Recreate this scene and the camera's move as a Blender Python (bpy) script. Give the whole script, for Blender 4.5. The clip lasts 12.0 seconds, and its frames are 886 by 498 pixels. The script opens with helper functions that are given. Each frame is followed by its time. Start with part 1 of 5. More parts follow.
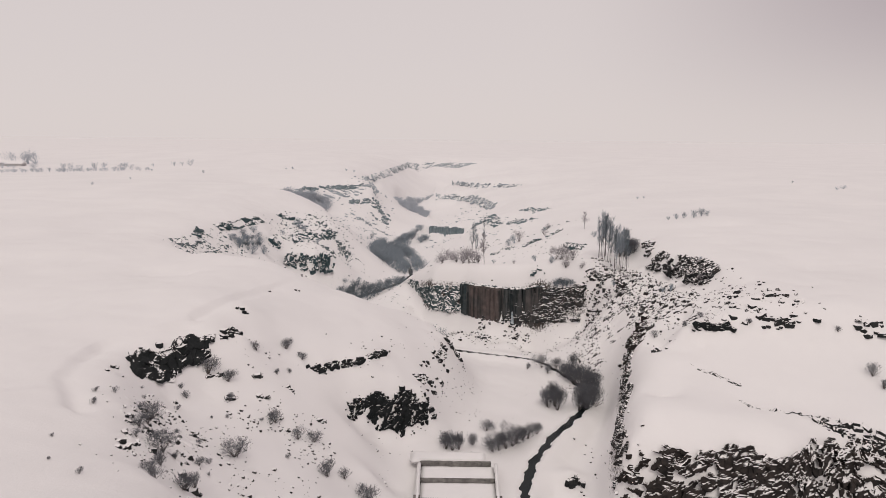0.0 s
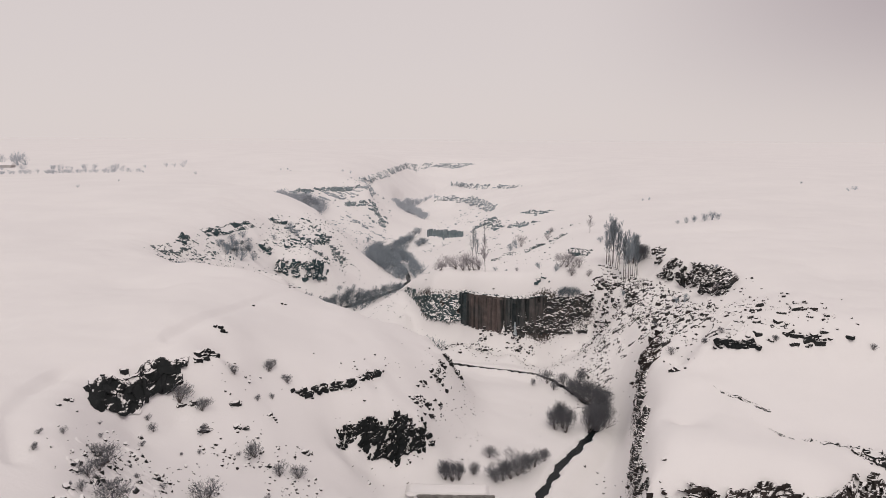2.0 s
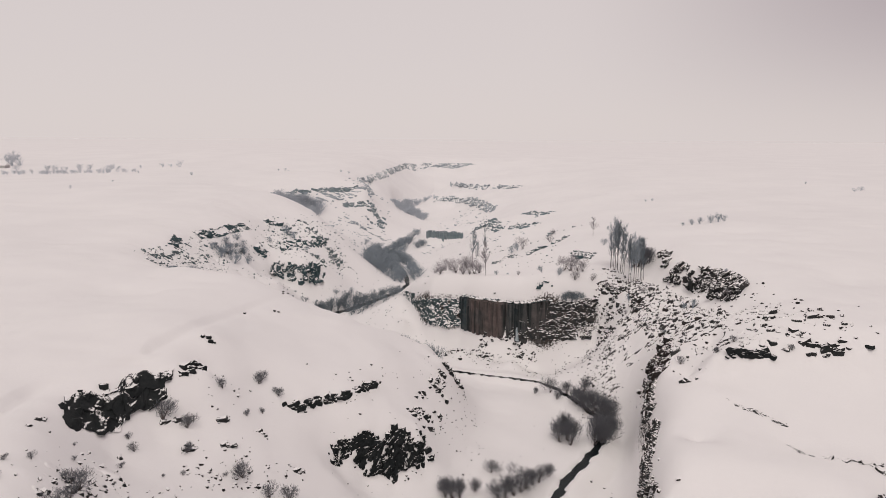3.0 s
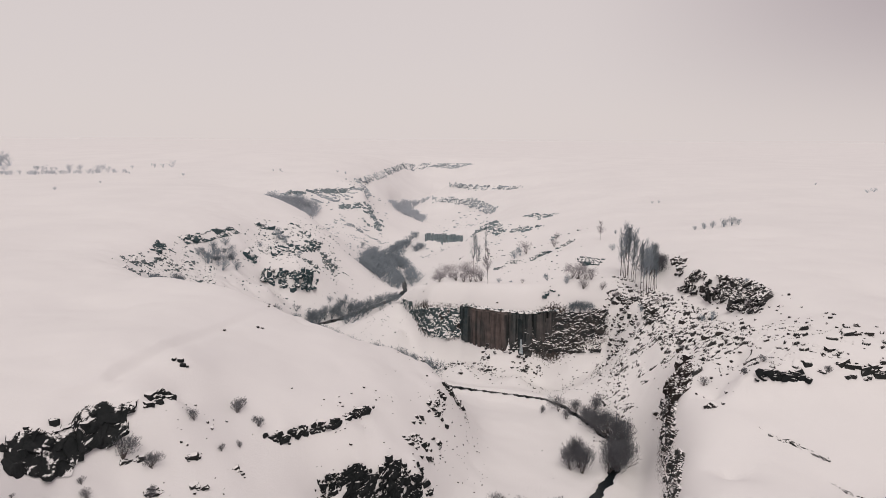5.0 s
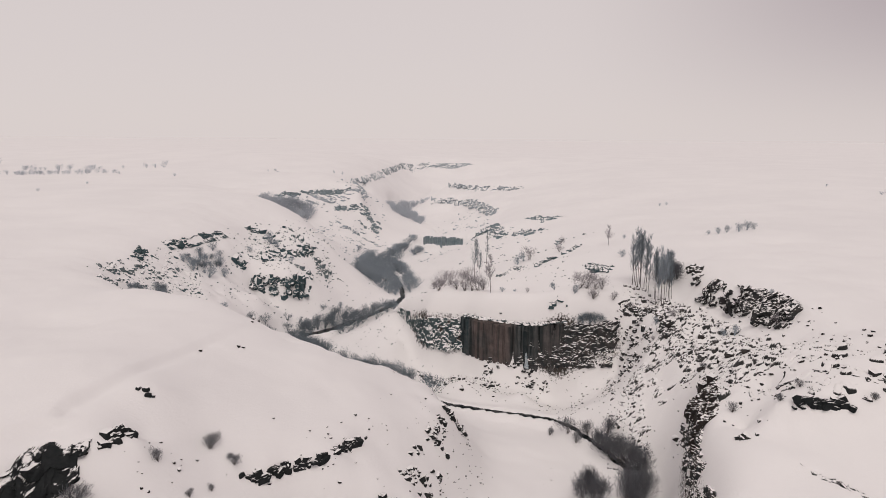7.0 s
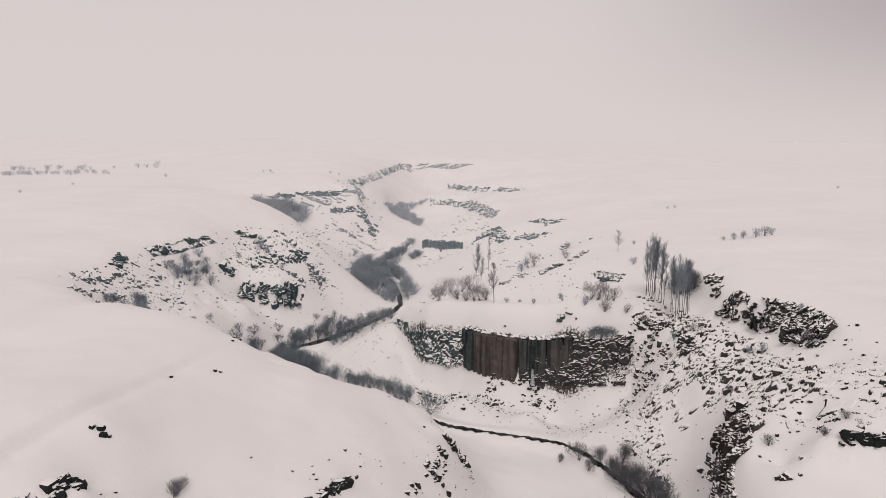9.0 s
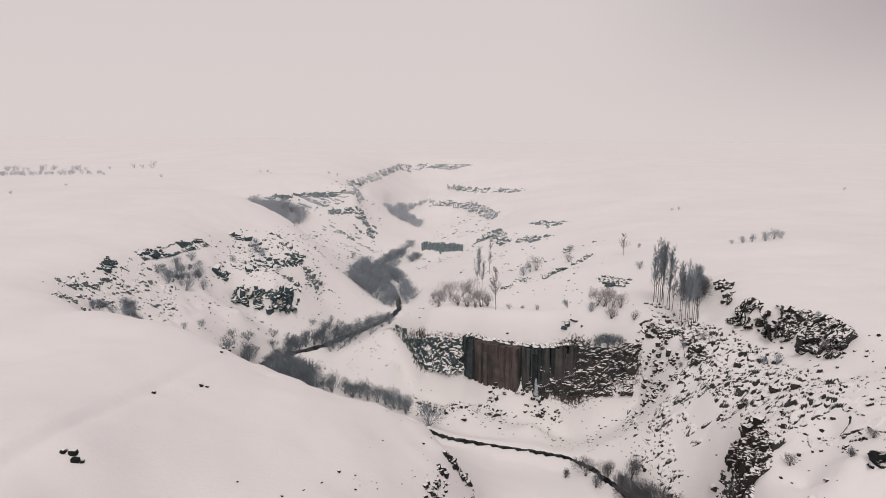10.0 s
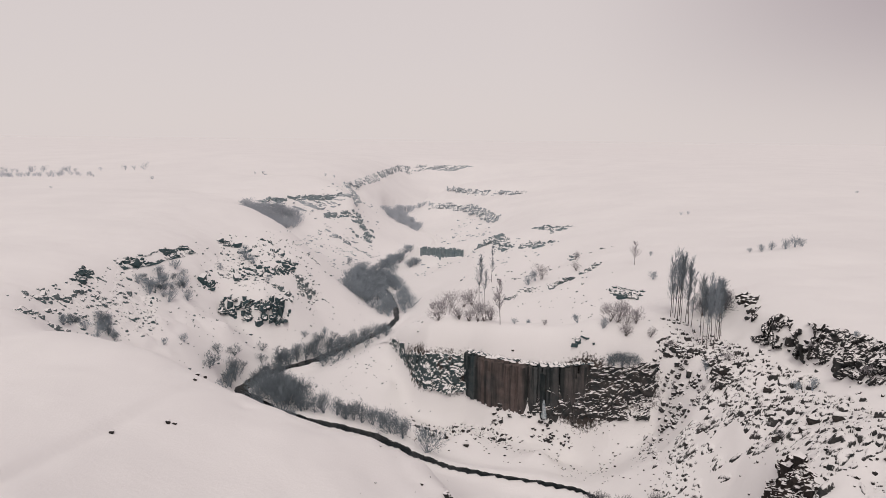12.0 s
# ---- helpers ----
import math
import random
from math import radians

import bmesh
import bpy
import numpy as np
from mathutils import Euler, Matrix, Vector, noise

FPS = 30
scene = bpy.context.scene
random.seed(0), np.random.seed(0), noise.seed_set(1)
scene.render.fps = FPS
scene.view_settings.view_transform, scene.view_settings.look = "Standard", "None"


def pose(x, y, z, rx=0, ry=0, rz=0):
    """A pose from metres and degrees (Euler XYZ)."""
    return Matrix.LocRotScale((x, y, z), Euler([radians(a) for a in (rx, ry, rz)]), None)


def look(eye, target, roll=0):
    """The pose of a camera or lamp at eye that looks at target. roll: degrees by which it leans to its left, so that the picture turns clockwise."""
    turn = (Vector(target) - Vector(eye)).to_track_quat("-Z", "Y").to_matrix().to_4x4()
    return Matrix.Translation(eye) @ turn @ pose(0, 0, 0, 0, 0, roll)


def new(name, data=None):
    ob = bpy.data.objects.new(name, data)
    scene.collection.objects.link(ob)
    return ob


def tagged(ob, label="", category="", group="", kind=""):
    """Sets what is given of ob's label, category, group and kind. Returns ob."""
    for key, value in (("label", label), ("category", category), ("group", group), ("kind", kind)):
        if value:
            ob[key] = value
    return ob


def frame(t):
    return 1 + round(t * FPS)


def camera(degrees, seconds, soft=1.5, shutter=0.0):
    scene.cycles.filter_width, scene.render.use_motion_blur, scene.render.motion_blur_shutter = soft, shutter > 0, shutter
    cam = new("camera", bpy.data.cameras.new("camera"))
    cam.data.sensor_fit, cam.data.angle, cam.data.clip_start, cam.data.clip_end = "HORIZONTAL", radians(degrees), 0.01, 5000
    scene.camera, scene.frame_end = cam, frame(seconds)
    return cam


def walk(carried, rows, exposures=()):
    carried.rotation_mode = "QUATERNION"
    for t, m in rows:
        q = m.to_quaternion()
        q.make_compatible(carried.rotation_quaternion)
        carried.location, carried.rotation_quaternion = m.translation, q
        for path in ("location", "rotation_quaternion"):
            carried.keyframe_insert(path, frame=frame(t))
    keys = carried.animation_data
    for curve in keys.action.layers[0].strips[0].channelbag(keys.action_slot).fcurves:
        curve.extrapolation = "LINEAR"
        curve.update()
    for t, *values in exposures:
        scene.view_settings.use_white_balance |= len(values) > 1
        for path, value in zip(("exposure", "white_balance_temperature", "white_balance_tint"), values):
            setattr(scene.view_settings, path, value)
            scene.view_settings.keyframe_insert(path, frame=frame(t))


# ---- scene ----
cam = camera(67.51, 12.0, soft=0.65)
PATH = [
    (0.0, look((0.815, 0.183, 29.681), (-0.185, 98.808, 13.182), 0.469)),
    (1.0, look((0.828, 4.499, 29.762), (-0.099, 103.124, 13.261), 0.404)),
    (2.0, look((0.796, 8.838, 29.805), (-0.046, 107.461, 13.290), 0.361)),
    (3.0, look((0.728, 13.194, 29.817), (-0.023, 111.815, 13.281), 0.336)),
    (4.0, look((0.630, 17.562, 29.807), (-0.023, 116.179, 13.245), 0.329)),
    (5.0, look((0.510, 21.936, 29.782), (-0.042, 120.549, 13.194), 0.337)),
    (6.0, look((0.375, 26.311, 29.750), (-0.074, 124.920, 13.140), 0.356)),
    (7.0, look((0.230, 30.680, 29.718), (-0.116, 129.287, 13.092), 0.386)),
    (8.0, look((0.083, 35.038, 29.693), (-0.163, 133.646, 13.062), 0.423)),
    (9.0, look((-0.062, 39.381, 29.680), (-0.212, 137.990, 13.059), 0.466)),
    (10.0, look((-0.199, 43.702, 29.688), (-0.259, 142.316, 13.094), 0.511)),
    (11.0, look((-0.322, 47.997, 29.721), (-0.301, 146.619, 13.177), 0.557)),
    (12.0, look((-0.427, 52.259, 29.785), (-0.336, 150.893, 13.316), 0.601)),
]
walk(cam, PATH, [(0.0, -0.11), (12.0, -0.11)])

# ---- sky and light ----
SUN_UP, SUN_TURN = radians(58), radians(170)
world = bpy.data.worlds.new("overcast_sky")
scene.world = world
world.use_nodes = True
wn, wl = world.node_tree.nodes, world.node_tree.links
wn.clear()
w_out = wn.new("ShaderNodeOutputWorld")
w_sky = wn.new("ShaderNodeTexSky")
w_sky.sky_type, w_sky.sun_disc, w_sky.sun_elevation, w_sky.sun_rotation = "NISHITA", False, SUN_UP, SUN_TURN
w_blue = wn.new("ShaderNodeBackground")
w_blue.inputs["Strength"].default_value = 0.003
wl.new(w_sky.outputs["Color"], w_blue.inputs["Color"])
w_geo = wn.new("ShaderNodeTexCoord")
w_sep = wn.new("ShaderNodeSeparateXYZ")
wl.new(w_geo.outputs["Generated"], w_sep.inputs["Vector"])
w_ramp = wn.new("ShaderNodeValToRGB")
w_ramp.color_ramp.elements[0].position, w_ramp.color_ramp.elements[0].color = 0.0, (0.735, 0.660, 0.644, 1)
w_ramp.color_ramp.elements[1].position, w_ramp.color_ramp.elements[1].color = 0.5, (0.668, 0.600, 0.600, 1)
wl.new(w_sep.outputs["Z"], w_ramp.inputs["Fac"])
w_cloud = wn.new("ShaderNodeBackground")
w_cloud.inputs["Strength"].default_value = 1.0
w_east = wn.new("ShaderNodeValToRGB")
w_east.color_ramp.interpolation = "EASE"
w_east.color_ramp.elements[0].position, w_east.color_ramp.elements[0].color = 0.12, (1, 1, 1, 1)
w_east.color_ramp.elements[1].position, w_east.color_ramp.elements[1].color = 0.75, (0.52, 0.48, 0.53, 1)
wl.new(w_sep.outputs["X"], w_east.inputs["Fac"])
w_mul = wn.new("ShaderNodeMix")
w_mul.data_type, w_mul.blend_type = "RGBA", "MULTIPLY"
w_rise = wn.new("ShaderNodeMapRange")
w_rise.interpolation_type = "SMOOTHSTEP"
w_rise.inputs["From Min"].default_value, w_rise.inputs["From Max"].default_value = -0.03, 0.22
w_rise.inputs["To Min"].default_value, w_rise.inputs["To Max"].default_value = 0.05, 1.0
wl.new(w_sep.outputs["Z"], w_rise.inputs["Value"])
wl.new(w_rise.outputs[0], w_mul.inputs[0])
wl.new(w_ramp.outputs["Color"], w_mul.inputs[6])
wl.new(w_east.outputs["Color"], w_mul.inputs[7])
wl.new(w_mul.outputs[2], w_cloud.inputs["Color"])
w_add = wn.new("ShaderNodeAddShader")
wl.new(w_blue.outputs[0], w_add.inputs[0])
wl.new(w_cloud.outputs[0], w_add.inputs[1])
wl.new(w_add.outputs[0], w_out.inputs["Surface"])

sun = new("sun", bpy.data.lights.new("sun", "SUN"))
sun.data.energy, sun.data.angle, sun.data.color = 1.12, radians(36), (1.0, 0.925, 0.84)
sun.matrix_world = look((0, 0, 0), (-math.sin(SUN_TURN) * math.cos(SUN_UP), -math.cos(SUN_TURN) * math.cos(SUN_UP), -math.sin(SUN_UP)))


# ---- materials ----
def material(name, rough=0.9):
    m = bpy.data.materials.new(name)
    m.use_nodes = True
    n, l = m.node_tree.nodes, m.node_tree.links
    b = n["Principled BSDF"]
    b.inputs["Roughness"].default_value = rough
    b.inputs["Specular IOR Level"].default_value = 0.2
    return m, n, l, b


def noise_node(n, l, scale, detail=6.0, rough=0.6):
    c = n.new("ShaderNodeNewGeometry")
    t = n.new("ShaderNodeTexNoise")
    t.inputs["Scale"].default_value, t.inputs["Detail"].default_value, t.inputs["Roughness"].default_value = scale, detail, rough
    l.new(c.outputs["Position"], t.inputs["Vector"])
    return t.outputs["Fac"]


def ramp(n, l, value, *stops):
    r = n.new("ShaderNodeValToRGB")
    e = r.color_ramp.elements
    while len(e) < len(stops):
        e.new(0.5)
    for k, (at, c) in enumerate(stops):
        e[k].position, e[k].color = at, (*c, 1)
    l.new(value, r.inputs["Fac"])
    return r.outputs["Color"]


def math_node(n, l, op, a, b=None, c=None):
    m = n.new("ShaderNodeMath")
    m.operation = op
    for k, v in enumerate((a, b, c)):
        if v is None:
            continue
        if isinstance(v, (int, float)):
            m.inputs[k].default_value = v
        else:
            l.new(v, m.inputs[k])
    return m.outputs[0]


def mix_node(n, l, fac, a, b):
    m = n.new("ShaderNodeMix")
    m.data_type = "RGBA"
    for k, v in ((0, fac), (6, a), (7, b)):
        if isinstance(v, (int, float)):
            m.inputs[k].default_value = v
        elif isinstance(v, tuple):
            m.inputs[k].default_value = (*v, 1)
        else:
            l.new(v, m.inputs[k])
    return m.outputs[2]


def bump(n, l, b, height, strength=0.4, distance=0.1):
    k = n.new("ShaderNodeBump")
    k.inputs["Strength"].default_value, k.inputs["Distance"].default_value = strength, distance
    l.new(height, k.inputs["Height"])
    l.new(k.outputs[0], b.inputs["Normal"])


SNOW = (0.84, 0.825, 0.82)


def snowy(name, dark, light, edge=0.5, soft=0.12, wild=0.5, grain=1.3):
    """Stone under snow: snow lies where the face looks up, stone shows where it is steep."""
    m, n, l, b = material(name)
    g = n.new("ShaderNodeNewGeometry")
    s = n.new("ShaderNodeSeparateXYZ")
    l.new(g.outputs["Normal"], s.inputs[0])
    spots = noise_node(n, l, grain, 5)
    up = math_node(n, l, "ADD", s.outputs["Z"], math_node(n, l, "MULTIPLY", math_node(n, l, "SUBTRACT", spots, 0.5), wild))
    fac = n.new("ShaderNodeMapRange")
    fac.inputs["From Min"].default_value, fac.inputs["From Max"].default_value = edge - soft, edge + soft
    l.new(up, fac.inputs["Value"])
    stone = ramp(n, l, noise_node(n, l, 0.9, 8, 0.7), (0.3, dark), (0.72, light))
    snow = ramp(n, l, noise_node(n, l, 0.045, 5, 0.55), (0.35, (0.805, 0.79, 0.788)), (0.65, SNOW))
    l.new(mix_node(n, l, fac.outputs[0], stone, snow), b.inputs["Base Color"])
    bump(n, l, b, noise_node(n, l, 3.0, 8, 0.7), 0.35, 0.2)
    return m


def plain(name, dark, light, scale=2.0, rough=0.85, strength=0.3):
    m, n, l, b = material(name, rough)
    l.new(ramp(n, l, noise_node(n, l, scale, 6), (0.3, dark), (0.7, light)), b.inputs["Base Color"])
    bump(n, l, b, noise_node(n, l, scale * 4, 6), strength, 0.05)
    return m


M_GROUND = snowy("snow_ground", (0.03, 0.03, 0.03), (0.10, 0.085, 0.075), edge=0.24, soft=0.03, wild=0.3, grain=2.6)
M_ROCK = snowy("snowy_basalt", (0.011, 0.014, 0.0155), (0.058, 0.050, 0.046), edge=0.54, soft=0.06, wild=0.9, grain=1.8)

# ---- terrain heights ----
BREAKS = dict(
    west_lip=[(-10, 25, 4.5), (-19.5, 44, 5), (-25.6, 49, 5), (-28.5, 55, 5), (-32, 62, 4.9), (-35.8, 69, 4.8), (-37, 75, 4.6), (-33, 79.5, 4.3), (-29, 82.5, 4.3), (-26.5, 84.5, 3.6)],
    west_toe=[(-6, 27, -4), (-15, 46, -2), (-21, 52, 0), (-25, 59, 0), (-29, 66, 0), (-31, 72, -1), (-29, 77, -1.2), (-26, 80.5, 0)],
    west_slope=[(-8, 48, -9), (-14, 56, -6.5), (-18, 66, -6), (-20, 76, -5.5), (-19, 84, -4)],
    basin_floor=[(0, 60, -14.5), (-6, 66, -12), (-9, 78, -11.5), (-12, 86, -10)],
    yard=[(-6.5, 73, -15.2), (-6.5, 80, -15.2), (-5.5, 87.5, -15.0), (1.5, 72, -15.6), (1.5, 78, -15.6), (1.5, 84, -15.6), (8.4, 73, -15.6), (8.4, 80, -15.6), (8.2, 88, -15.4), (1.5, 89, -15.1)],
    plateau_brow=[(-28, 92, 6.0), (-27, 87, 2.6), (-23, 90, 0.4), (-28.5, 105, 5.3), (-25, 108.5, 4.6), (-26.5, 118, 5.0)],
    spur_lip=[(-20, 89.5, -1.2), (-17, 91.3, -2.3), (-12, 94.6, -3.3), (-8, 101.8, -2.9), (-6, 104, -3.4)],
    spur_toe=[(-19, 88.3, -2.6), (-16.5, 90, -4), (-11.5, 93.2, -5.2), (-7.3, 100.5, -4.6)],
    cluster_lip=[(-13.2, 91.0, -7), (-9.5, 92.6, -7.2), (-6, 94, -7.4), (-2.8, 95.8, -8.3)],
    cluster_toe=[(-13, 89.4, -10), (-9.5, 90.8, -12.6), (-6, 91.8, -13.4), (-2.4, 93.9, -12.8)],
    spur_crest=[(-20, 112, 2.9), (-13, 112, 0.2), (-7, 111.5, -2.6), (-2.5, 113.5, -4.6)],
    spur_mid=[(-18, 101, 0.9), (-13, 104, -0.8)],
    spur_north=[(-24, 119, 3.6), (-20, 118, 1.9), (-14.7, 118, -0.1), (-9, 118, -1.5), (-5, 118, -3.0), (-1.4, 117.5, -5.0)],
    nose_lip=[(0.3, 114, -5.6), (-1.0, 110, -5.6), (-3.6, 103, -6.2), (-5, 98, -6.8)],
    nose_toe=[(6, 118, -14.4), (5.4, 109, -14.4), (3.6, 102, -14.4), (1.4, 97, -14.2)],
    meadow=[(8, 112, -15.4), (12, 122, -15.3), (6, 128, -15.2), (3, 97, -15), (8, 100, -15.5), (18, 112, -15.6), (6, 84, -15), (18, 86, -15.5)],
    stream_near=[(10, 62, -16.3), (11, 80, -16.2), (13.2, 88.7, -16.1), (17.8, 98, -16), (22.8, 105.6, -16), (26, 114.4, -16), (25, 120, -16), (20, 130.9, -15.9), (13.5, 135, -15.9), (7, 136.5, -15.8), (-0.3, 139.4, -15.7)],
    stream_mid=[(-7, 144.8, -15.6), (-12.7, 149.4, -15.6), (-22.3, 153.4, -15.5), (-29, 157.8, -15.5), (-36, 165, -15.5), (-36, 169.3, -15.5), (-33.4, 175.3, -15.4), (-27.9, 180.4, -15.4), (-24.3, 185.8, -15.4), (-18.4, 195.8, -15.3), (-13, 207, -15.2)],
    stream_far=[(-12, 217, -15), (-15.4, 238, -15), (-22, 262, -14.8), (-19, 287, -14.6), (-9, 305, -14.4), (-3.6, 333, -13), (-18, 380, -12.5), (-31, 430, -12.5), (-16, 475, -12), (-10, 540, -11)],
    mesa_lip=[(-10, 173, -6.8), (-7.7, 168.2, -6.5), (-5.5, 164, -6.1), (-3.2, 160.7, -5.6), (0.4, 159.6, -5.3), (4, 158.5, -5), (8, 154.5, -4.7), (14.5, 150.8, -4.5), (19, 149.3, -4.3), (22.5, 147, -3.2), (28, 145.8, -2.2), (33, 145.5, -1.6)],
    mesa_toe=[(-9.9, 171.7, -8.8), (-7.7, 166.9, -9.7), (-5.4, 162.7, -11.8), (-3.3, 159.4, -12.4), (0.5, 158.2, -12.6), (4.2, 157.1, -11.4), (7.6, 153.2, -11.4), (13, 149.8, -11.5), (16, 149.0, -12.2), (20, 147.6, -12.1), (24.5, 144.4, -11.7), (31, 143.3, -10.9)],
    mesa_top=[(0, 170, -4.2), (12, 164, -3), (22, 158, -2), (22.5, 182, -0.2), (33, 163, 1.0), (36, 178, 4.5), (12, 178, -3), (2, 182, -5), (14, 200, -2.8), (23.6, 210, -1.8), (36, 200, 4)],
    mesa_back=[(-8, 186, -9), (-4, 196, -9.5), (0, 212, -9.5), (4, 232, -9), (-2, 250, -10.5), (8, 225, -6)],
    mesa_skirt=[(-20, 172, -13), (-16, 183, -13.2), (-12, 168, -10.6), (-9.5, 162.5, -12.0), (-15, 162, -13.0), (-6, 152, -13.6), (4, 148, -13.9), (14, 142, -14.2), (24, 134, -13.6)],
    wall_lip=[(-10, 274, -5.6), (-1, 273, -6.0), (8.5, 272, -6.2)],
    wall_toe=[(-10, 271.6, -11), (-1, 270.8, -10.8), (8.5, 270, -10.2)],
    far_east=[(14, 262, -1.6), (20, 254, 0), (34, 282, 2.5), (41, 268, 3), (45, 240, 4), (50, 200, 5.5), (40, 310, 2), (20, 296, -4), (55, 380, 5), (60, 330, 6), (32, 360, 0), (12, 425, -1.5), (30, 410, 0)],
    far_east_low=[(10, 362, -9.5), (14, 330, -9), (2, 380, -11), (6, 350, -11)],
    band_lip=[(-8, 405, -3), (4, 400, -3), (14, 392, -2.6), (21, 352, -2.6), (25, 338, -2.6)],
    band_toe=[(-8, 401, -8), (4, 396, -7.6), (11, 388, -7), (17.5, 350, -7), (22, 334, -6.5)],
    upper_lip=[(2, 478, 0), (20, 440, 0.5), (34, 428, 1), (46, 418, 2)],
    upper_toe=[(2, 473, -4.5), (19, 435, -4), (33, 423, -3), (45, 414, -1.5)],
)
MORE = dict(
    terrace_lip=[(35, 115, -3), (33, 110, -3.6), (30.5, 104, -5.6), (28.1, 94, -6.5), (24.3, 84, -6.9), (22.4, 75, -7.2), (27.5, 73.4, -7.2), (33, 74, -7), (41, 73.2, -7), (47, 77, -6.5), (53, 79, -6), (62, 77, -6)],
    terrace_toe=[(31.5, 117, -13), (30.2, 110.5, -14.4), (28.2, 104.5, -15), (25.8, 95, -15), (22.2, 84.5, -14.9), (20.2, 74, -14.6), (21.0, 71, -14.6), (28, 69.6, -15), (40, 69, -15), (52, 72.5, -14.5), (62, 71, -14)],
    terrace_top=[(37, 92, -2.8), (40, 82.6, -4.4), (49, 82, -5.6), (35, 103, -4), (30, 86, -5.8), (45, 91, -2.2), (56, 89, -2.2), (64, 86, -3)],
    east_lip=[(37.5, 101, 0.6), (40, 99.6, 1.6), (44.6, 99.8, 2.6), (54, 96.5, 2.7), (64, 95, 3)],
    east_toe=[(37.5, 99, -1.6), (40, 98.2, -1.0), (44.6, 98.2, 0.2), (54, 95, 0.6), (64, 93.4, 0.8)],
    east_brow=[(42, 108, 2.2), (46, 114, 3.2)],
    scar_lip=[(53, 120, 4.6), (52, 127, 5.0), (50.5, 134, 5.4), (48.5, 141, 5.4), (46.5, 147, 5.5), (46, 153, 5.8)],
    scar_toe=[(48.5, 119, 1.8), (47.5, 127, 1.6), (46, 134, 1.2), (44, 140, 1.2), (42.5, 146, 1.4), (42, 152, 2.4)],
    rubble=[(38, 139, -0.4), (36, 143, 0.4), (38.5, 147, 0.8), (36, 128, -3.6), (36, 118.5, -2.8), (31, 126, -10), (31.5, 136, -8.4), (42, 118, 1.0), (40, 108, -0.6), (41, 130, -0.8)],
    basin_lip=[(-26.5, 121.5, 3.6), (-32, 125.5, 4.0), (-38, 128.5, 4.3), (-44, 130.8, 4.8), (-50, 132.5, 5.4), (-57, 138.5, 5.8), (-62, 146, 5.9), (-64, 152, 6), (-63, 160, 6), (-62, 170, 6), (-60, 180, 6.1), (-56, 189, 6.3), (-55, 205, 6.4), (-51, 220, 6), (-44, 226, 5)],
    basin_toe=[(-29, 129, -5), (-36, 134.5, -4), (-44, 137, -1.6), (-50, 139.5, 0), (-54.5, 144.5, 0.6), (-57, 151, 0.8), (-57, 158, 0.9), (-56, 170, 1), (-54.5, 179, 1.5), (-51, 187, 2.4), (-49, 204, 2)],
    basin_low=[(-45.7, 163, -5), (-51, 183, -1.2), (-42, 176, -6), (-40, 150, -9), (-38, 158, -12)],
    crag_lip=[(-46, 186.5, -3.8), (-42, 186.6, -4.2), (-37.5, 185.8, -3.8), (-33, 190, -4.6)],
    crag_toe=[(-46, 184, -6), (-41.5, 184.8, -8.4), (-37, 184.2, -9.4), (-32, 188, -8)],
    knob=[(-47, 200, 1.6), (-41, 204, 2), (-36, 208, 1.6), (-33, 214, 0), (-38, 196, -1.2)],
    west_valley=[(-30, 200, -8), (-28, 225, -7.5), (-36, 240, -3), (-30, 262, -9), (-40, 262, -5), (-32, 300, -7), (-22, 320, -9), (-36, 370, -5), (-45, 400, -3)],
    far_west_lip=[(-46, 238, 5.4), (-58, 255, 6.8), (-70, 270, 7), (-71, 286, 7), (-58, 298, 7), (-46, 308, 7), (-36, 312, 6.8), (-42, 345, 6.8), (-52, 384, 7), (-45, 434, 7), (-41, 540, 7.2), (-38, 600, 7.2), (6, 612, 7.2), (30, 600, 7)],
    far_west_toe=[(-48, 250, 0), (-58, 268, 0), (-60, 284, 0), (-48, 294, 0), (-34, 305, 0), (-34, 345, 0), (-44, 384, 0), (-36, 434, 0), (-33, 535, 0), (-28, 585, 0), (2, 597, 0)],
    west_high=[(-45, 60, 5.6), (-60, 85, 6), (-50, 110, 6), (-80, 150, 7), (-134, 245, 11.5), (-133, 275, 12), (-190, 330, 10.6), (-250, 340, 9.6), (-200, 420, 12), (-300, 430, 12), (-86, 382, 9.9), (-100, 90, 7.5), (-100, 200, 9), (-70, 40, 6), (-40, 20, 5), (-170, 150, 10), (-90, 300, 8.5)],
    east_high=[(68, 190, 8.2), (77, 197, 8), (60, 150, 7), (70, 125, 5.6), (95, 105, 5), (100, 250, 9), (120, 150, 8), (75, 330, 8), (130, 60, 4), (60, 420, 7), (180, 200, 9), (80, 500, 7), (50, 230, 6), (60, 270, 6.5)],
    south=[(0, 30, -14), (15, 40, -15), (40, 50, -15), (70, 55, -14), (0, 0, -12), (60, 10, -12), (-30, 0, 4), (100, 30, -8)],
)
BREAKS.update(MORE)


def densified(line, step=3.0, far=0.02):
    p = [np.array(line[0], float)]
    for a, b in zip(line, line[1:]):
        a, b = np.array(a, float), np.array(b, float)
        n = max(1, int(np.linalg.norm((b - a)[:2]) / max(step, far * a[1])))
        p += [a + (b - a) * k / n for k in range(1, n + 1)]
    return p


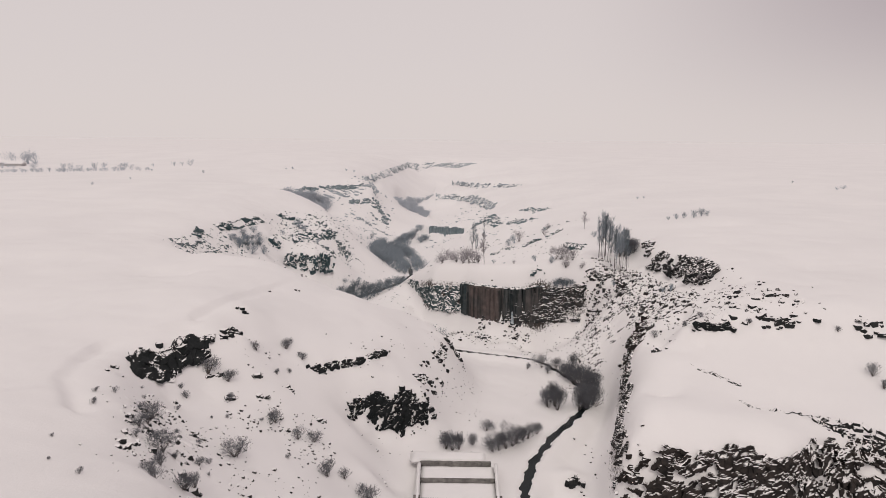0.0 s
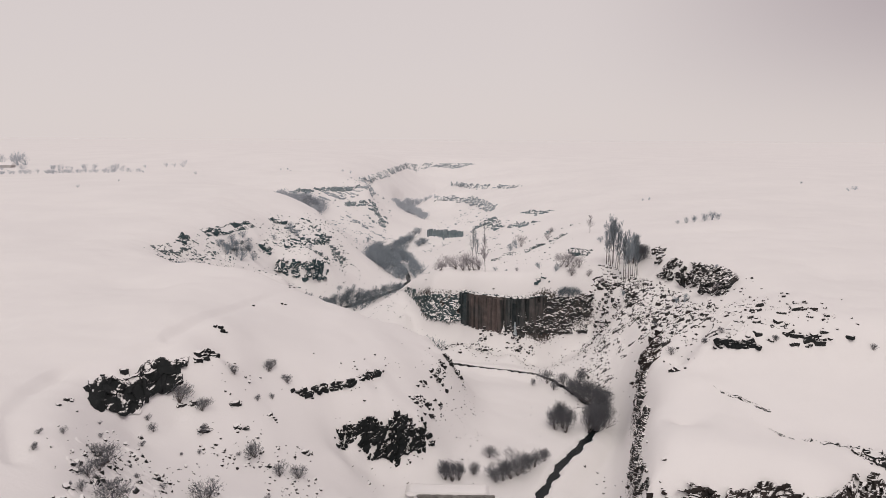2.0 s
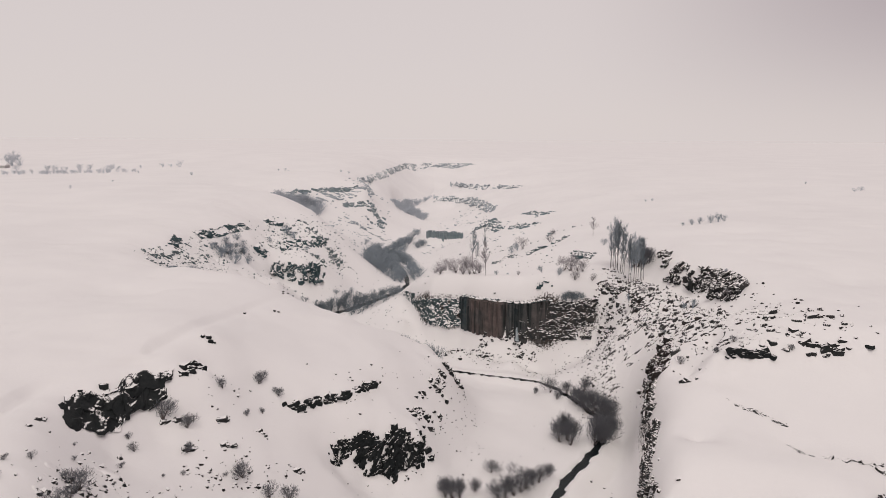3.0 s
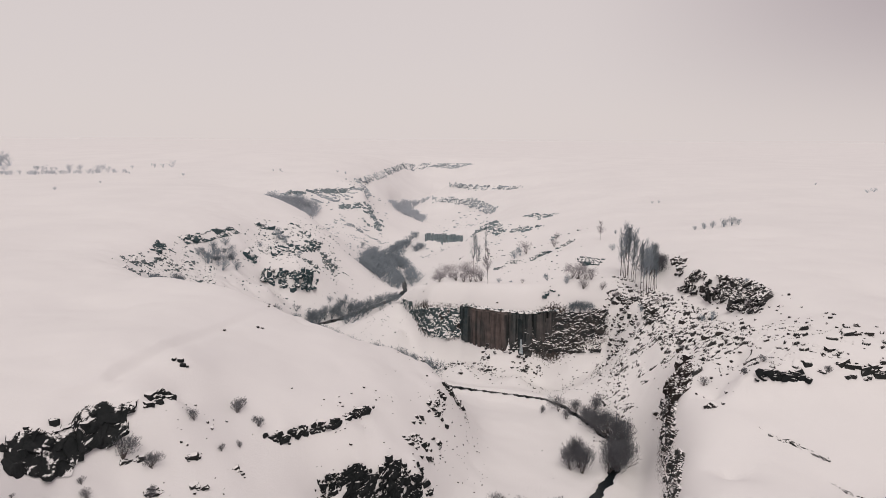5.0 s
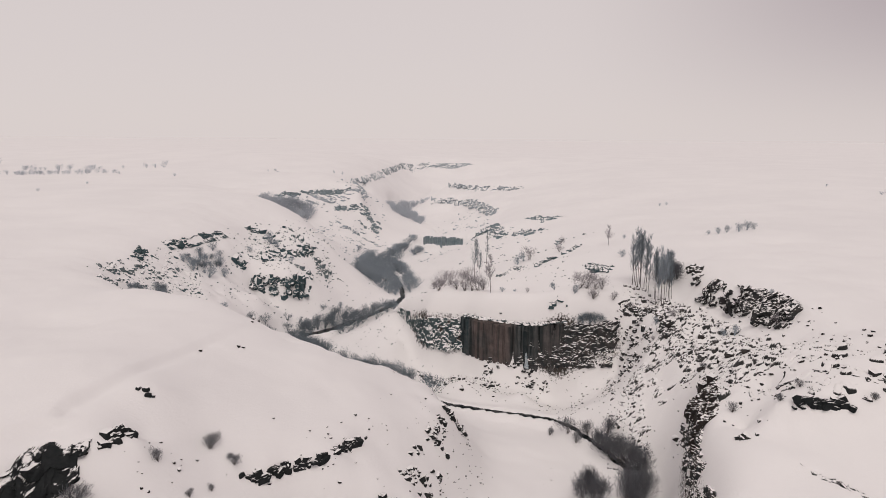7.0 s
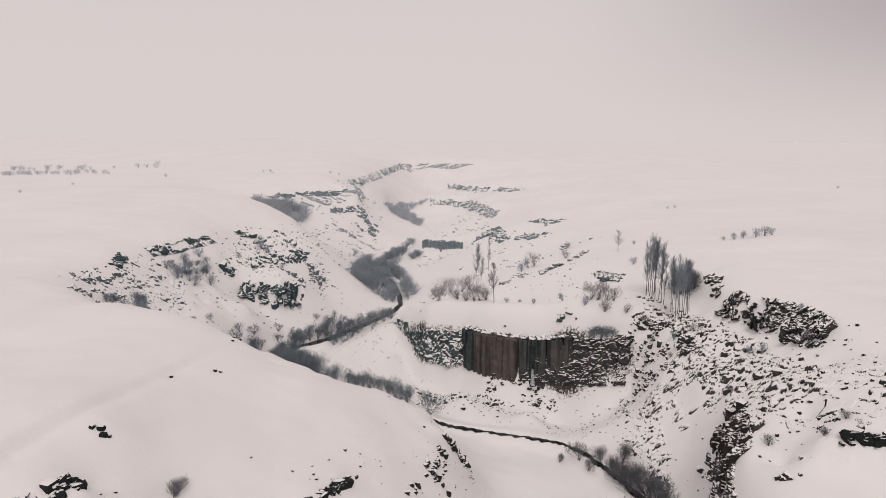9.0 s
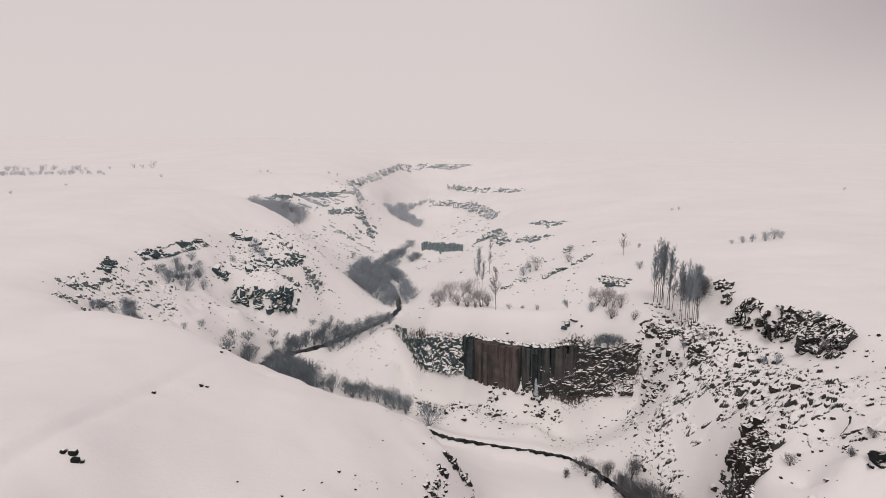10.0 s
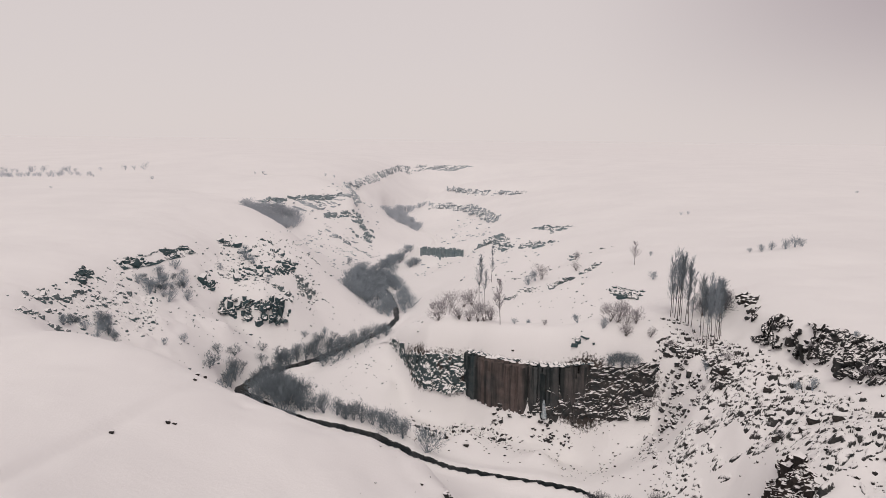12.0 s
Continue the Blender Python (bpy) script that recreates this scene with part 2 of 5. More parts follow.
LINES = ("lip", "toe", "near", "mid", "far", "crest")
CONTROL = []
for key, line in BREAKS.items():
    tight = key in ("mesa_lip", "mesa_toe", "terrace_lip", "terrace_toe", "crag_lip", "crag_toe")
    CONTROL += densified(line, 1.2, 0.0) if tight else densified(line) if key.split("_")[-1] in LINES else [np.array(p, float) for p in line]
CONTROL = np.array(CONTROL)
_d = np.linalg.norm(CONTROL[:, None, :2] - CONTROL[None, :, :2], axis=2)
_n = len(CONTROL)
_A = np.zeros((_n + 3, _n + 3))
_A[:_n, :_n] = _d - np.eye(_n) * 0.02
_A[:_n, _n], _A[_n, :_n] = 1, 1
_A[:_n, _n + 1:], _A[_n + 1:, :_n] = CONTROL[:, :2], CONTROL[:, :2].T
WEIGHT = np.linalg.solve(_A, np.r_[CONTROL[:, 2], 0, 0, 0])

def rounded(line, cuts=6):
    """A smooth curve through the points of a line."""
    p = np.array([line[0]] + list(line) + [line[-1]], float)
    out = []
    for k in range(1, len(p) - 2):
        for t in np.arange(cuts) / cuts:
            a, b, c, d = p[k - 1: k + 3]
            out.append(0.5 * (2 * b + (c - a) * t + (2 * a - 5 * b + 4 * c - d) * t * t + (3 * b - a - 3 * c + d) * t ** 3))
    return out + [p[-1]]


STREAM = np.array(rounded(BREAKS["stream_near"] + BREAKS["stream_mid"] + BREAKS["stream_far"]))
STREAM[:, 0] += 0.16 * np.sin(STREAM[:, 1] * 0.83)


def hashed(i, j, seed):
    v = np.sin(i * 127.1 + j * 311.7 + seed * 74.7) * 43758.5453
    return v - np.floor(v)


def value_noise(x, y, size, seed):
    u, v = x / size, y / size
    i, j = np.floor(u), np.floor(v)
    u, v = u - i, v - j
    u, v = u * u * (3 - 2 * u), v * v * (3 - 2 * v)
    a, b, c, d = hashed(i, j, seed), hashed(i + 1, j, seed), hashed(i, j + 1, seed), hashed(i + 1, j + 1, seed)
    return (a * (1 - u) + b * u) * (1 - v) + (c * (1 - u) + d * u) * v - 0.5


def stream_distance(x, y):
    best = np.full(np.shape(x), 1e9)
    for a, b in zip(STREAM, STREAM[1:]):
        d = (b - a)[:2]
        t = np.clip(((x - a[0]) * d[0] + (y - a[1]) * d[1]) / (d @ d), 0, 1)
        best = np.minimum(best, np.hypot(x - a[0] - t * d[0], y - a[1] - t * d[1]))
    return best


def crease(x, y, points):
    """Distance from a drift line in the snow, and on which side of it."""
    best, side = np.full(np.shape(x), 1e9), np.zeros(np.shape(x))
    for a, b in zip(points, points[1:]):
        d = np.array(b) - np.array(a)
        t = np.clip(((x - a[0]) * d[0] + (y - a[1]) * d[1]) / (d @ d), 0, 1)
        r = np.hypot(x - a[0] - t * d[0], y - a[1] - t * d[1])
        side = np.where(r < best, np.sign(d[0] * (y - a[1]) - d[1] * (x - a[0])), side)
        best = np.minimum(best, r)
    return best, side


BROW = [(-33.5, 86.5), (-31.6, 92.3), (-30.9, 97), (-29.8, 102.7), (-27.6, 110), (-25.6, 117)]
CORNICE = [(-31.9, 54.5), (-37.3, 62), (-39.6, 69), (-39.8, 75), (-37.4, 79.5), (-33.6, 83.6)]


def stream_width(y):
    return 0.5 + 0.12 * np.sin(y * 1.7) + 0.07 * np.sin(y * 4.1) + np.interp(y, [138, 150, 168, 195, 215], [0, 0.3, 0.6, 0.45, 0.1])


def ground_height(x, y):
    """Height of the snow at x, y (arrays)."""
    x, y = np.atleast_1d(np.asarray(x, float)), np.atleast_1d(np.asarray(y, float))
    z = np.zeros(x.shape)
    xc, yc = np.clip(x, -330, 230), np.clip(y, -20, 640)
    for k in range(0, len(x), 20000):
        s = slice(k, k + 20000)
        r = np.hypot(xc[s, None] - CONTROL[None, :, 0], yc[s, None] - CONTROL[None, :, 1])
        z[s] = r @ WEIGHT[:_n] + WEIGHT[_n] + WEIGHT[_n + 1] * xc[s] + WEIGHT[_n + 2] * yc[s]
    out = np.hypot(np.maximum(np.abs(x + 60) - 240, 0), np.maximum(y - 560, 0) + np.maximum(-y, 0))
    f = np.clip(out / 250, 0, 1)
    f = f * f * (3 - 2 * f)
    z = z * (1 - f) + 12.0 * f
    z = z + 0.22 * value_noise(x * 0.5 + y * 0.35, y - x * 0.4, 3.2, 4) * np.clip((170 - y) / 60, 0, 1) + 0.9 * np.clip(1.6 - np.hypot(x, y - 120) / 180, 0.2, 1) * value_noise(x, y, 14, 1) + 0.45 * value_noise(x, y, 5, 2) + 0.16 * value_noise(x, y, 1.9, 3)
    rubble = np.exp(-((x - 37) / 10) ** 2 - ((y - 128) / 24) ** 2) + np.exp(-((x + 50) / 9) ** 2 - ((y - 168) / 22) ** 2)
    z = z + np.clip(rubble, 0, 1) * (0.9 * value_noise(x, y, 3.1, 5) + 0.7 * value_noise(x, y, 1.4, 6))
    for points, deep, wide in ((BROW, 0.75, 0.55), (CORNICE, 0.75, 0.6)):
        here = (x > -44) & (x < -20) & (y > 48) & (y < 124)
        if here.any():
            r, side = crease(x[here], y[here], points)
            z[here] -= deep * np.exp(-(r / np.where(side < 0, wide * 2.4, wide * 0.7)) ** 2) * np.clip(0.55 + 1.5 * value_noise(x[here], y[here], 6.0, 31), 0, 1)
    here = (x > -28) & (x < 4) & (y > 112) & (y < 124)
    if here.any():
        r, _side = crease(x[here], y[here], [p[:2] for p in BREAKS["spur_north"]])
        z[here] += 1.3 * np.exp(-(r / 2.2) ** 2) * (0.6 * value_noise(x[here], y[here], 2.6, 33) + 0.4 * value_noise(x[here], y[here], 1.2, 34))
    near = (x > -60) & (x < 60) & (y < 560)
    d = np.full(x.shape, 1e9)
    if near.any():
        d[near] = stream_distance(x[near], y[near])
    w = stream_width(y)
    flat = np.clip((d - w) / 3.0, 0, 1)
    bed = np.interp(y, STREAM[:, 1][np.argsort(STREAM[:, 1])], STREAM[:, 2][np.argsort(STREAM[:, 1])])
    z = np.where(d < w + 3.0, (bed + 0.55) * (1 - flat) + z * flat, z)
    return z - 1.0 * np.clip(1.45 - d / w, 0, 1) ** 0.5


# ---- ground ----
def spaced(lo, hi, step, far_lo, far_hi, grow=1.09):
    mid = list(np.arange(lo, hi + 1e-6, step))
    out, s = [], step
    a = lo
    while a > far_lo:
        s *= grow
        a -= s
        out.append(a)
    mid = out[::-1] + mid
    a, s = hi, step
    while a < far_hi:
        s *= grow
        a += s
        mid.append(a)
    return np.array(mid)


GX = spaced(-66, 66, 0.5, -4500, 4500)
GY = np.r_[spaced(40, 215, 0.5, -600, 215)[:-1], spaced(215, 330, 1.0, 215, 4800, 1.06)]
XX, YY = np.meshgrid(GX, GY)
ZZ = ground_height(XX.ravel(), YY.ravel())


def mesh_from_grid(name, xs, ys, zs, nx, ny, mat):
    me = bpy.data.meshes.new(name)
    v = np.stack([xs, ys, zs], 1)
    i = np.arange(nx * ny).reshape(ny, nx)
    q = np.stack([i[:-1, :-1], i[:-1, 1:], i[1:, 1:], i[1:, :-1]], -1).reshape(-1, 4)
    me.vertices.add(len(v))
    me.vertices.foreach_set("co", v.ravel().astype(np.float32))
    me.loops.add(q.size)
    me.loops.foreach_set("vertex_index", q.ravel().astype(np.int32))
    me.polygons.add(len(q))
    me.polygons.foreach_set("loop_start", (np.arange(len(q)) * 4).astype(np.int32))
    me.polygons.foreach_set("use_smooth", np.ones(len(q), bool))
    me.update(calc_edges=True)
    me.materials.append(mat)
    return me


ground = new("ground", mesh_from_grid("ground", XX.ravel(), YY.ravel(), ZZ, len(GX), len(GY), M_GROUND))
tagged(ground, "snow-covered plateau and gorge with bare dark rock on its steep faces", "ground", kind="structure")

# ---- stream ----
M_WATER, _n1, _l1, _b1 = material("stream_water", 0.2)
_b1.inputs["Base Color"].default_value = (0.012, 0.016, 0.018, 1)
_b1.inputs["Specular IOR Level"].default_value = 0.12
bump(_n1, _l1, _b1, noise_node(_n1, _l1, 2.5, 4), 0.25, 0.05)
sv, sf = [], []
for k, p in enumerate(q for q in STREAM if q[1] < 296):
    a, b = STREAM[max(k - 1, 0)], STREAM[min(k + 1, len(STREAM) - 1)]
    t = (b - a)[:2] / np.linalg.norm((b - a)[:2])
    w = 1.7 * stream_width(p[1]) + 0.3
    zw = p[2] + 0.1
    sv += [(p[0] - t[1] * w, p[1] + t[0] * w, zw), (p[0] + t[1] * w, p[1] - t[0] * w, zw)]
    if k:
        sf.append((2 * k - 2, 2 * k - 1, 2 * k + 1, 2 * k))
sm = bpy.data.meshes.new("stream")
sm.from_pydata(sv, [], sf)
sm.materials.append(M_WATER)
tagged(new("stream", sm), "narrow dark open stream winding between snow banks", "stream", kind="structure")

# ---- builders ----
M_SNOW, _n2, _l2, _b2 = material("fresh_snow")
_l2.new(ramp(_n2, _l2, noise_node(_n2, _l2, 0.6, 4), (0.3, (0.80, 0.79, 0.79)), (0.7, SNOW)), _b2.inputs["Base Color"])
bump(_n2, _l2, _b2, noise_node(_n2, _l2, 2.0, 5), 0.3, 0.1)
# Lighter and bluer than near basalt: middle-distance haze put into the colour.
M_BASALT_MID = snowy("mid_haze_basalt", (0.07, 0.108, 0.118), (0.175, 0.20, 0.205), edge=0.52, soft=0.07, wild=0.95, grain=1.7)
# Palest basalt, for far cliffs: the distance haze is painted in.
M_BASALT_FAR = snowy("far_haze_basalt", (0.27, 0.32, 0.355), (0.45, 0.48, 0.505), edge=0.72, soft=0.12, wild=0.8, grain=0.7)
M_CRAG = snowy("dark_crag_basalt", (0.010, 0.0135, 0.0145), (0.046, 0.045, 0.044), edge=0.60, soft=0.05, wild=0.6, grain=0.9)
M_BLACK = snowy("black_crag_basalt", (0.006, 0.009, 0.010), (0.024, 0.027, 0.028), edge=0.92, soft=0.05, wild=0.85, grain=0.55)
M_WALL_ROCK = snowy("black_wall_basalt", (0.007, 0.010, 0.011), (0.028, 0.030, 0.031), edge=0.93, soft=0.05, wild=2.4, grain=0.5)
M_SCARP = snowy("brown_black_scarp_basalt", (0.010, 0.010, 0.0105), (0.052, 0.043, 0.039), edge=0.70, soft=0.05, wild=0.8, grain=0.65)
M_BROKEN = snowy("broken_scar_basalt", (0.014, 0.020, 0.023), (0.070, 0.064, 0.062), edge=0.74, soft=0.06, wild=1.1, grain=0.9)
# Brown is the weathered stone's own; its dark end is cooled for haze.
M_SCAR = snowy("brown_hazed_weathered_basalt", (0.016, 0.026, 0.030), (0.085, 0.074, 0.069), edge=0.58, soft=0.06, wild=1.4, grain=0.45)
M_RUBBLE = snowy("snow_dusted_rubble", (0.016, 0.021, 0.023), (0.075, 0.070, 0.068), edge=0.66, soft=0.07, wild=0.9, grain=1.6)
# The teal of these three basalts is middle-distance haze mixed into their colour.
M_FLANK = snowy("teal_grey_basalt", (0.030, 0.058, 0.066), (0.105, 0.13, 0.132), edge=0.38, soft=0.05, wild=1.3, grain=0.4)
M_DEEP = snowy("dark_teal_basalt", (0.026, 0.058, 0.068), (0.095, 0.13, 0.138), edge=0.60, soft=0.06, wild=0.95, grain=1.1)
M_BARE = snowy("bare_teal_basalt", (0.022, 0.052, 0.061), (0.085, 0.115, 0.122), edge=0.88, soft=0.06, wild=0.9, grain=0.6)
# Basalt between mid and far tone, its colour lightened to imitate haze.
M_HAZE = snowy("hazed_basalt", (0.12, 0.175, 0.195), (0.27, 0.31, 0.325), edge=0.78, soft=0.08, wild=0.8, grain=1.0)
M_STONE = plain("dark_stone", (0.012, 0.013, 0.014), (0.055, 0.048, 0.044), 2.5)
M_BARK = plain("grey_brown_bark", (0.07, 0.062, 0.06), (0.16, 0.14, 0.135), 6)
M_TWIG = plain("bare_twigs", (0.085, 0.090, 0.102), (0.18, 0.184, 0.20), 4)
# Haze painted in: twigs lightened and blued for the middle distance.
M_TWIG_MID = plain("hazed_twigs", (0.22, 0.265, 0.30), (0.36, 0.40, 0.44), 3)
# Tone between near and far twigs, with part of the haze painted in.
M_TWIG_RIVER = plain("half_hazed_grey_twigs", (0.13, 0.160, 0.182), (0.24, 0.278, 0.308), 3)
# Palest twigs: their colour carries the haze of the far distance.
M_TWIG_FAR = plain("far_haze_twigs", (0.40, 0.44, 0.49), (0.55, 0.58, 0.62), 2)
# Mauve twigs lightened in colour to imitate the haze over the mesa.
M_TWIG_MESA = plain("hazed_mauve_twigs", (0.235, 0.222, 0.238), (0.37, 0.352, 0.37), 4)
M_CONCRETE = plain("weathered_concrete", (0.10, 0.095, 0.09), (0.26, 0.25, 0.235), 1.6, 0.9, 0.5)
M_ICE, _n3, _l3, _b3 = material("blue_white_ice", 0.25)
_l3.new(ramp(_n3, _l3, noise_node(_n3, _l3, 2.2, 5), (0.35, (0.20, 0.26, 0.29)), (0.7, (0.60, 0.64, 0.66))), _b3.inputs["Base Color"])
bump(_n3, _l3, _b3, noise_node(_n3, _l3, 5, 4), 0.5, 0.1)


def part(name, mesh, mat, parent, label="", m=None):
    if mat is not None and not mesh.materials:
        mesh.materials.append(mat)
    ob = new(name, mesh)
    ob.parent = parent
    if m is not None:
        ob.matrix_basis = m
    if label:
        ob["label"] = label
    return ob


def base(name, m, label, category, group="", kind=""):
    ob = new(name)
    ob.empty_display_size = 0.3
    ob.matrix_basis = m
    return tagged(ob, label, category, group, kind)


def ground_at(x, y):
    return float(ground_height([x], [y])[0])


def bm_mesh(name, bm, smooth=False):
    me = bpy.data.meshes.new(name)
    for f in bm.faces:
        f.smooth = smooth
    bm.to_mesh(me)
    bm.free()
    return me


def stone_mesh(name, rng, sx=1.0, sy=1.0, sz=1.0, corners=22):
    """An angular broken block, about one metre across, its foot at z = 0."""
    bm = bmesh.new()
    for _ in range(corners):
        v = Vector((rng.uniform(-1, 1), rng.uniform(-1, 1), rng.uniform(-1, 1)))
        v = v / (sum(abs(c) ** 4 for c in v) ** 0.25) * rng.uniform(0.82, 1.0) * 0.5
        bm.verts.new((v.x * sx, v.y * sy, v.z * sz + 0.3 * sz))
    r = bmesh.ops.convex_hull(bm, input=bm.verts)
    bmesh.ops.delete(bm, geom=[g for g in r["geom_interior"] if isinstance(g, bmesh.types.BMVert)], context="VERTS")
    bmesh.ops.recalc_face_normals(bm, faces=bm.faces)
    return bm_mesh(name, bm)


def cap_mesh(name, rng, high=0.24):
    """A soft snow pillow that lies on such a block."""
    bm = bmesh.new()
    bmesh.ops.create_icosphere(bm, subdivisions=2, radius=0.47)
    for v in bm.verts:
        n = noise.noise(v.co * 2.3 + Vector((rng.random(), 0, 0)) * 9) * 0.12
        v.co *= 1 + n
        v.co.z = v.co.z * high / 0.47 + 0.62 - 0.25 * (v.co.x ** 2 + v.co.y ** 2) * 1.2
        v.co.y += 0.10
    return bm_mesh(name, bm, True)


_r = random.Random(3)
STONES = [stone_mesh("stone", _r, 1, _r.uniform(0.7, 1.1), _r.uniform(0.6, 1.0)) for _ in range(9)]
CAPS = [cap_mesh("snow_cap", _r, _r.uniform(0.2, 0.3)) for _ in range(5)]
for me in CAPS:
    me.materials.append(M_SNOW)


def boulder(x, y, size, rng, label="dark basalt boulder with a thick cap of snow", group="boulders in the gorge"):
    m = pose(x, y, ground_at(x, y) - 0.12 * size, 0, 0, rng.uniform(-40, 40)) @ Matrix.Diagonal((size * rng.uniform(0.9, 1.4), size, size, 1))
    ob = base("boulder", m, label, "boulder", group)
    part("rock", rng.choice(STONES), M_STONE, ob, m=pose(0, 0, 0, rng.uniform(-12, 12), rng.uniform(-12, 12), 0))
    part("snow_cap", rng.choice(CAPS), M_SNOW, ob, "white snow cap", m=pose(rng.uniform(-0.1, 0.1), 0.12, -0.02, rng.uniform(-12, 6), rng.uniform(-10, 10), 0) @ Matrix.Diagonal((0.78, 0.8, 0.85, 1)))
    return ob


def joined(name, pieces, label, category):
    """Many small pieces, each (mesh, pose), in one object of kind stuff."""
    vs, fs, ms, mats, count = [], [], [], [], 0
    for me, m in pieces:
        co = np.empty(len(me.vertices) * 3)
        me.vertices.foreach_get("co", co)
        mm = np.array(m)
        vs.append(co.reshape(-1, 3) @ mm[:3, :3].T + mm[:3, 3])
        mat = me.materials[0]
        if mat not in mats:
            mats.append(mat)
        fs += [[i + count for i in p.vertices] for p in me.polygons]
        ms += [mats.index(mat)] * len(me.polygons)
        count += len(me.vertices)
    out = bpy.data.meshes.new(name)
    out.from_pydata(np.concatenate(vs).tolist(), [], fs)
    for mat in mats:
        out.materials.append(mat)
    out.polygons.foreach_set("material_index", ms)
    return tagged(new(name, out), label, category, kind="stuff")


def along(line, u):
    """The point at the share u of a line's length."""
    p = np.array(line, float)
    s = np.r_[0, np.cumsum(np.linalg.norm(np.diff(p, axis=0), axis=1))]
    return np.array([np.interp(u * s[-1], s, p[:, k]) for k in range(3)])


def block_set(name, mat, seed, tall, wide=1.0, n=6):
    rng = random.Random(seed)
    out = [stone_mesh(name, rng, rng.uniform(0.8, 1.2) * wide, rng.uniform(0.7, 1.0), tall * rng.uniform(0.8, 1.2), 26) for _ in range(n)]
    for me in out:
        me.materials.append(mat)
    return out


BLOCKS = block_set("block", M_ROCK, 11, 1.0)
CRAG_BLOCKS = block_set("block", M_CRAG, 16, 1.7, 0.95)
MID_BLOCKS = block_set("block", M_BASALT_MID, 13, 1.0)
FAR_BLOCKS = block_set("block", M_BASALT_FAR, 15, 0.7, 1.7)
HAZE_BLOCKS = block_set("block", M_HAZE, 19, 0.75, 1.5)


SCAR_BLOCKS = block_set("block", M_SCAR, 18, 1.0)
BLOCKS_OF = {M_ROCK.name: BLOCKS, M_CRAG.name: CRAG_BLOCKS, M_SCAR.name: SCAR_BLOCKS, M_SCARP.name: CRAG_BLOCKS, M_WALL_ROCK.name: CRAG_BLOCKS, M_BROKEN.name: SCAR_BLOCKS, M_BARE.name: MID_BLOCKS, M_FLANK.name: MID_BLOCKS, M_DEEP.name: MID_BLOCKS, M_BASALT_MID.name: MID_BLOCKS, M_BASALT_FAR.name: FAR_BLOCKS, M_HAZE.name: HAZE_BLOCKS}


def outcrop(label, lip, toe, count, size, blocks, seed, lo=0.0, hi=1.0, v0=0.0, v1=1.0, gap=0.0, lift=0.0, name="rock_outcrop"):
    """Broken blocks along a scarp, from its lip (v 0) to its toe (v 1); gap: the share of the scarp that the snow covers."""
    rng = random.Random(seed)
    mid = along(lip, (lo + hi) / 2)
    ob = base(name, pose(mid[0], mid[1], ground_at(mid[0], mid[1]) - 0.5), label, "rock outcrop")
    inv = ob.matrix_basis.inverted()
    made = 0
    while made < count:
        u, v = rng.uniform(lo, hi), rng.uniform(v0, v1)
        if gap and math.sin(u * 37 + seed) * 0.5 + 0.5 + rng.uniform(-0.15, 0.15) < gap:
            if rng.random() < 0.85:
                made += 0.25
                continue
        a, b = along(lip, u), along(toe, u)
        p = a + (b - a) * v
        s = size * rng.uniform(0.55, 1.35)
        z = min(p[2], ground_at(p[0], p[1]) + 0.25 * s) - 0.28 * s + lift
        m = pose(p[0], p[1], z, rng.uniform(-9, 9), rng.uniform(-9, 9), rng.uniform(0, 360))
        m = m @ Matrix.Diagonal((s * rng.uniform(0.8, 1.5), s, s * rng.uniform(0.8, 1.2), 1))
        part("block", rng.choice(blocks), None, ob, m=inv @ m)
        made += 1
    return ob


def cells(a, b, wa, wb, seed):
    """For points a, b (metres): the random number of the nearest jittered cell, a second one, and the way from its centre."""
    u, v = a / wa, b / wb
    i, j = np.floor(u), np.floor(v)
    best = np.full(u.shape, 1e9)
    h1, h2, da, db = (np.zeros(u.shape) for _ in range(4))
    for di in (-1, 0, 1):
        for dj in (-1, 0, 1):
            ci, cj = i + di, j + dj
            pu, pv = ci + 0.1 + 0.8 * hashed(ci, cj, seed), cj + 0.1 + 0.8 * hashed(ci, cj, seed + 1)
            d = np.maximum(np.abs(u - pu), np.abs(v - pv)) + 0.35 * np.hypot(u - pu, v - pv)
            m = d < best
            best = np.where(m, d, best)
            h1, h2 = np.where(m, hashed(ci, cj, seed + 2), h1), np.where(m, hashed(ci, cj, seed + 3), h2)
            da, db = np.where(m, (u - pu) * wa, da), np.where(m, (v - pv) * wb, db)
    return h1, h2, da, db


def broken_stone(a, b, wa, wb, depth, cover, seed):
    """How far broken stone stands proud at a, b."""
    w = 0.45 * min(wa, wb)
    a, b = a + w * 2 * value_noise(a, b, 1.1 * wa, seed) + w * value_noise(a, b, 0.4 * wa, seed + 2), b + w * 2 * value_noise(a, b, 1.2 * wa, seed + 5) + w * value_noise(a, b, 0.45 * wa, seed + 6)
    h1, h2, da, db = cells(a, b, wa, wb, seed)
    g1, g2, ea, eb = cells(a, b, wa * 0.42, wb * 0.42, seed + 11)
    out = depth * (0.6 * h1 + 0.45 * g1 + 0.9 * value_noise(a, b, 2.4 * wa, seed + 8) + 0.35 * value_noise(a, b, 0.3 * wa, seed + 12)) + (h2 - 0.5) * 0.35 * da + (g2 - 0.5) * 0.4 * ea
    gaps = 1.0 * value_noise(a, b, 4.0 * wa, seed + 7) + 0.5 * (g2 - 0.5) + 0.55 * (hashed(np.round(h1 * 997), np.round(h2 * 991), seed) - 0.5)
    return np.where(gaps > 0.42 - 0.84 * cover, out, -0.4)


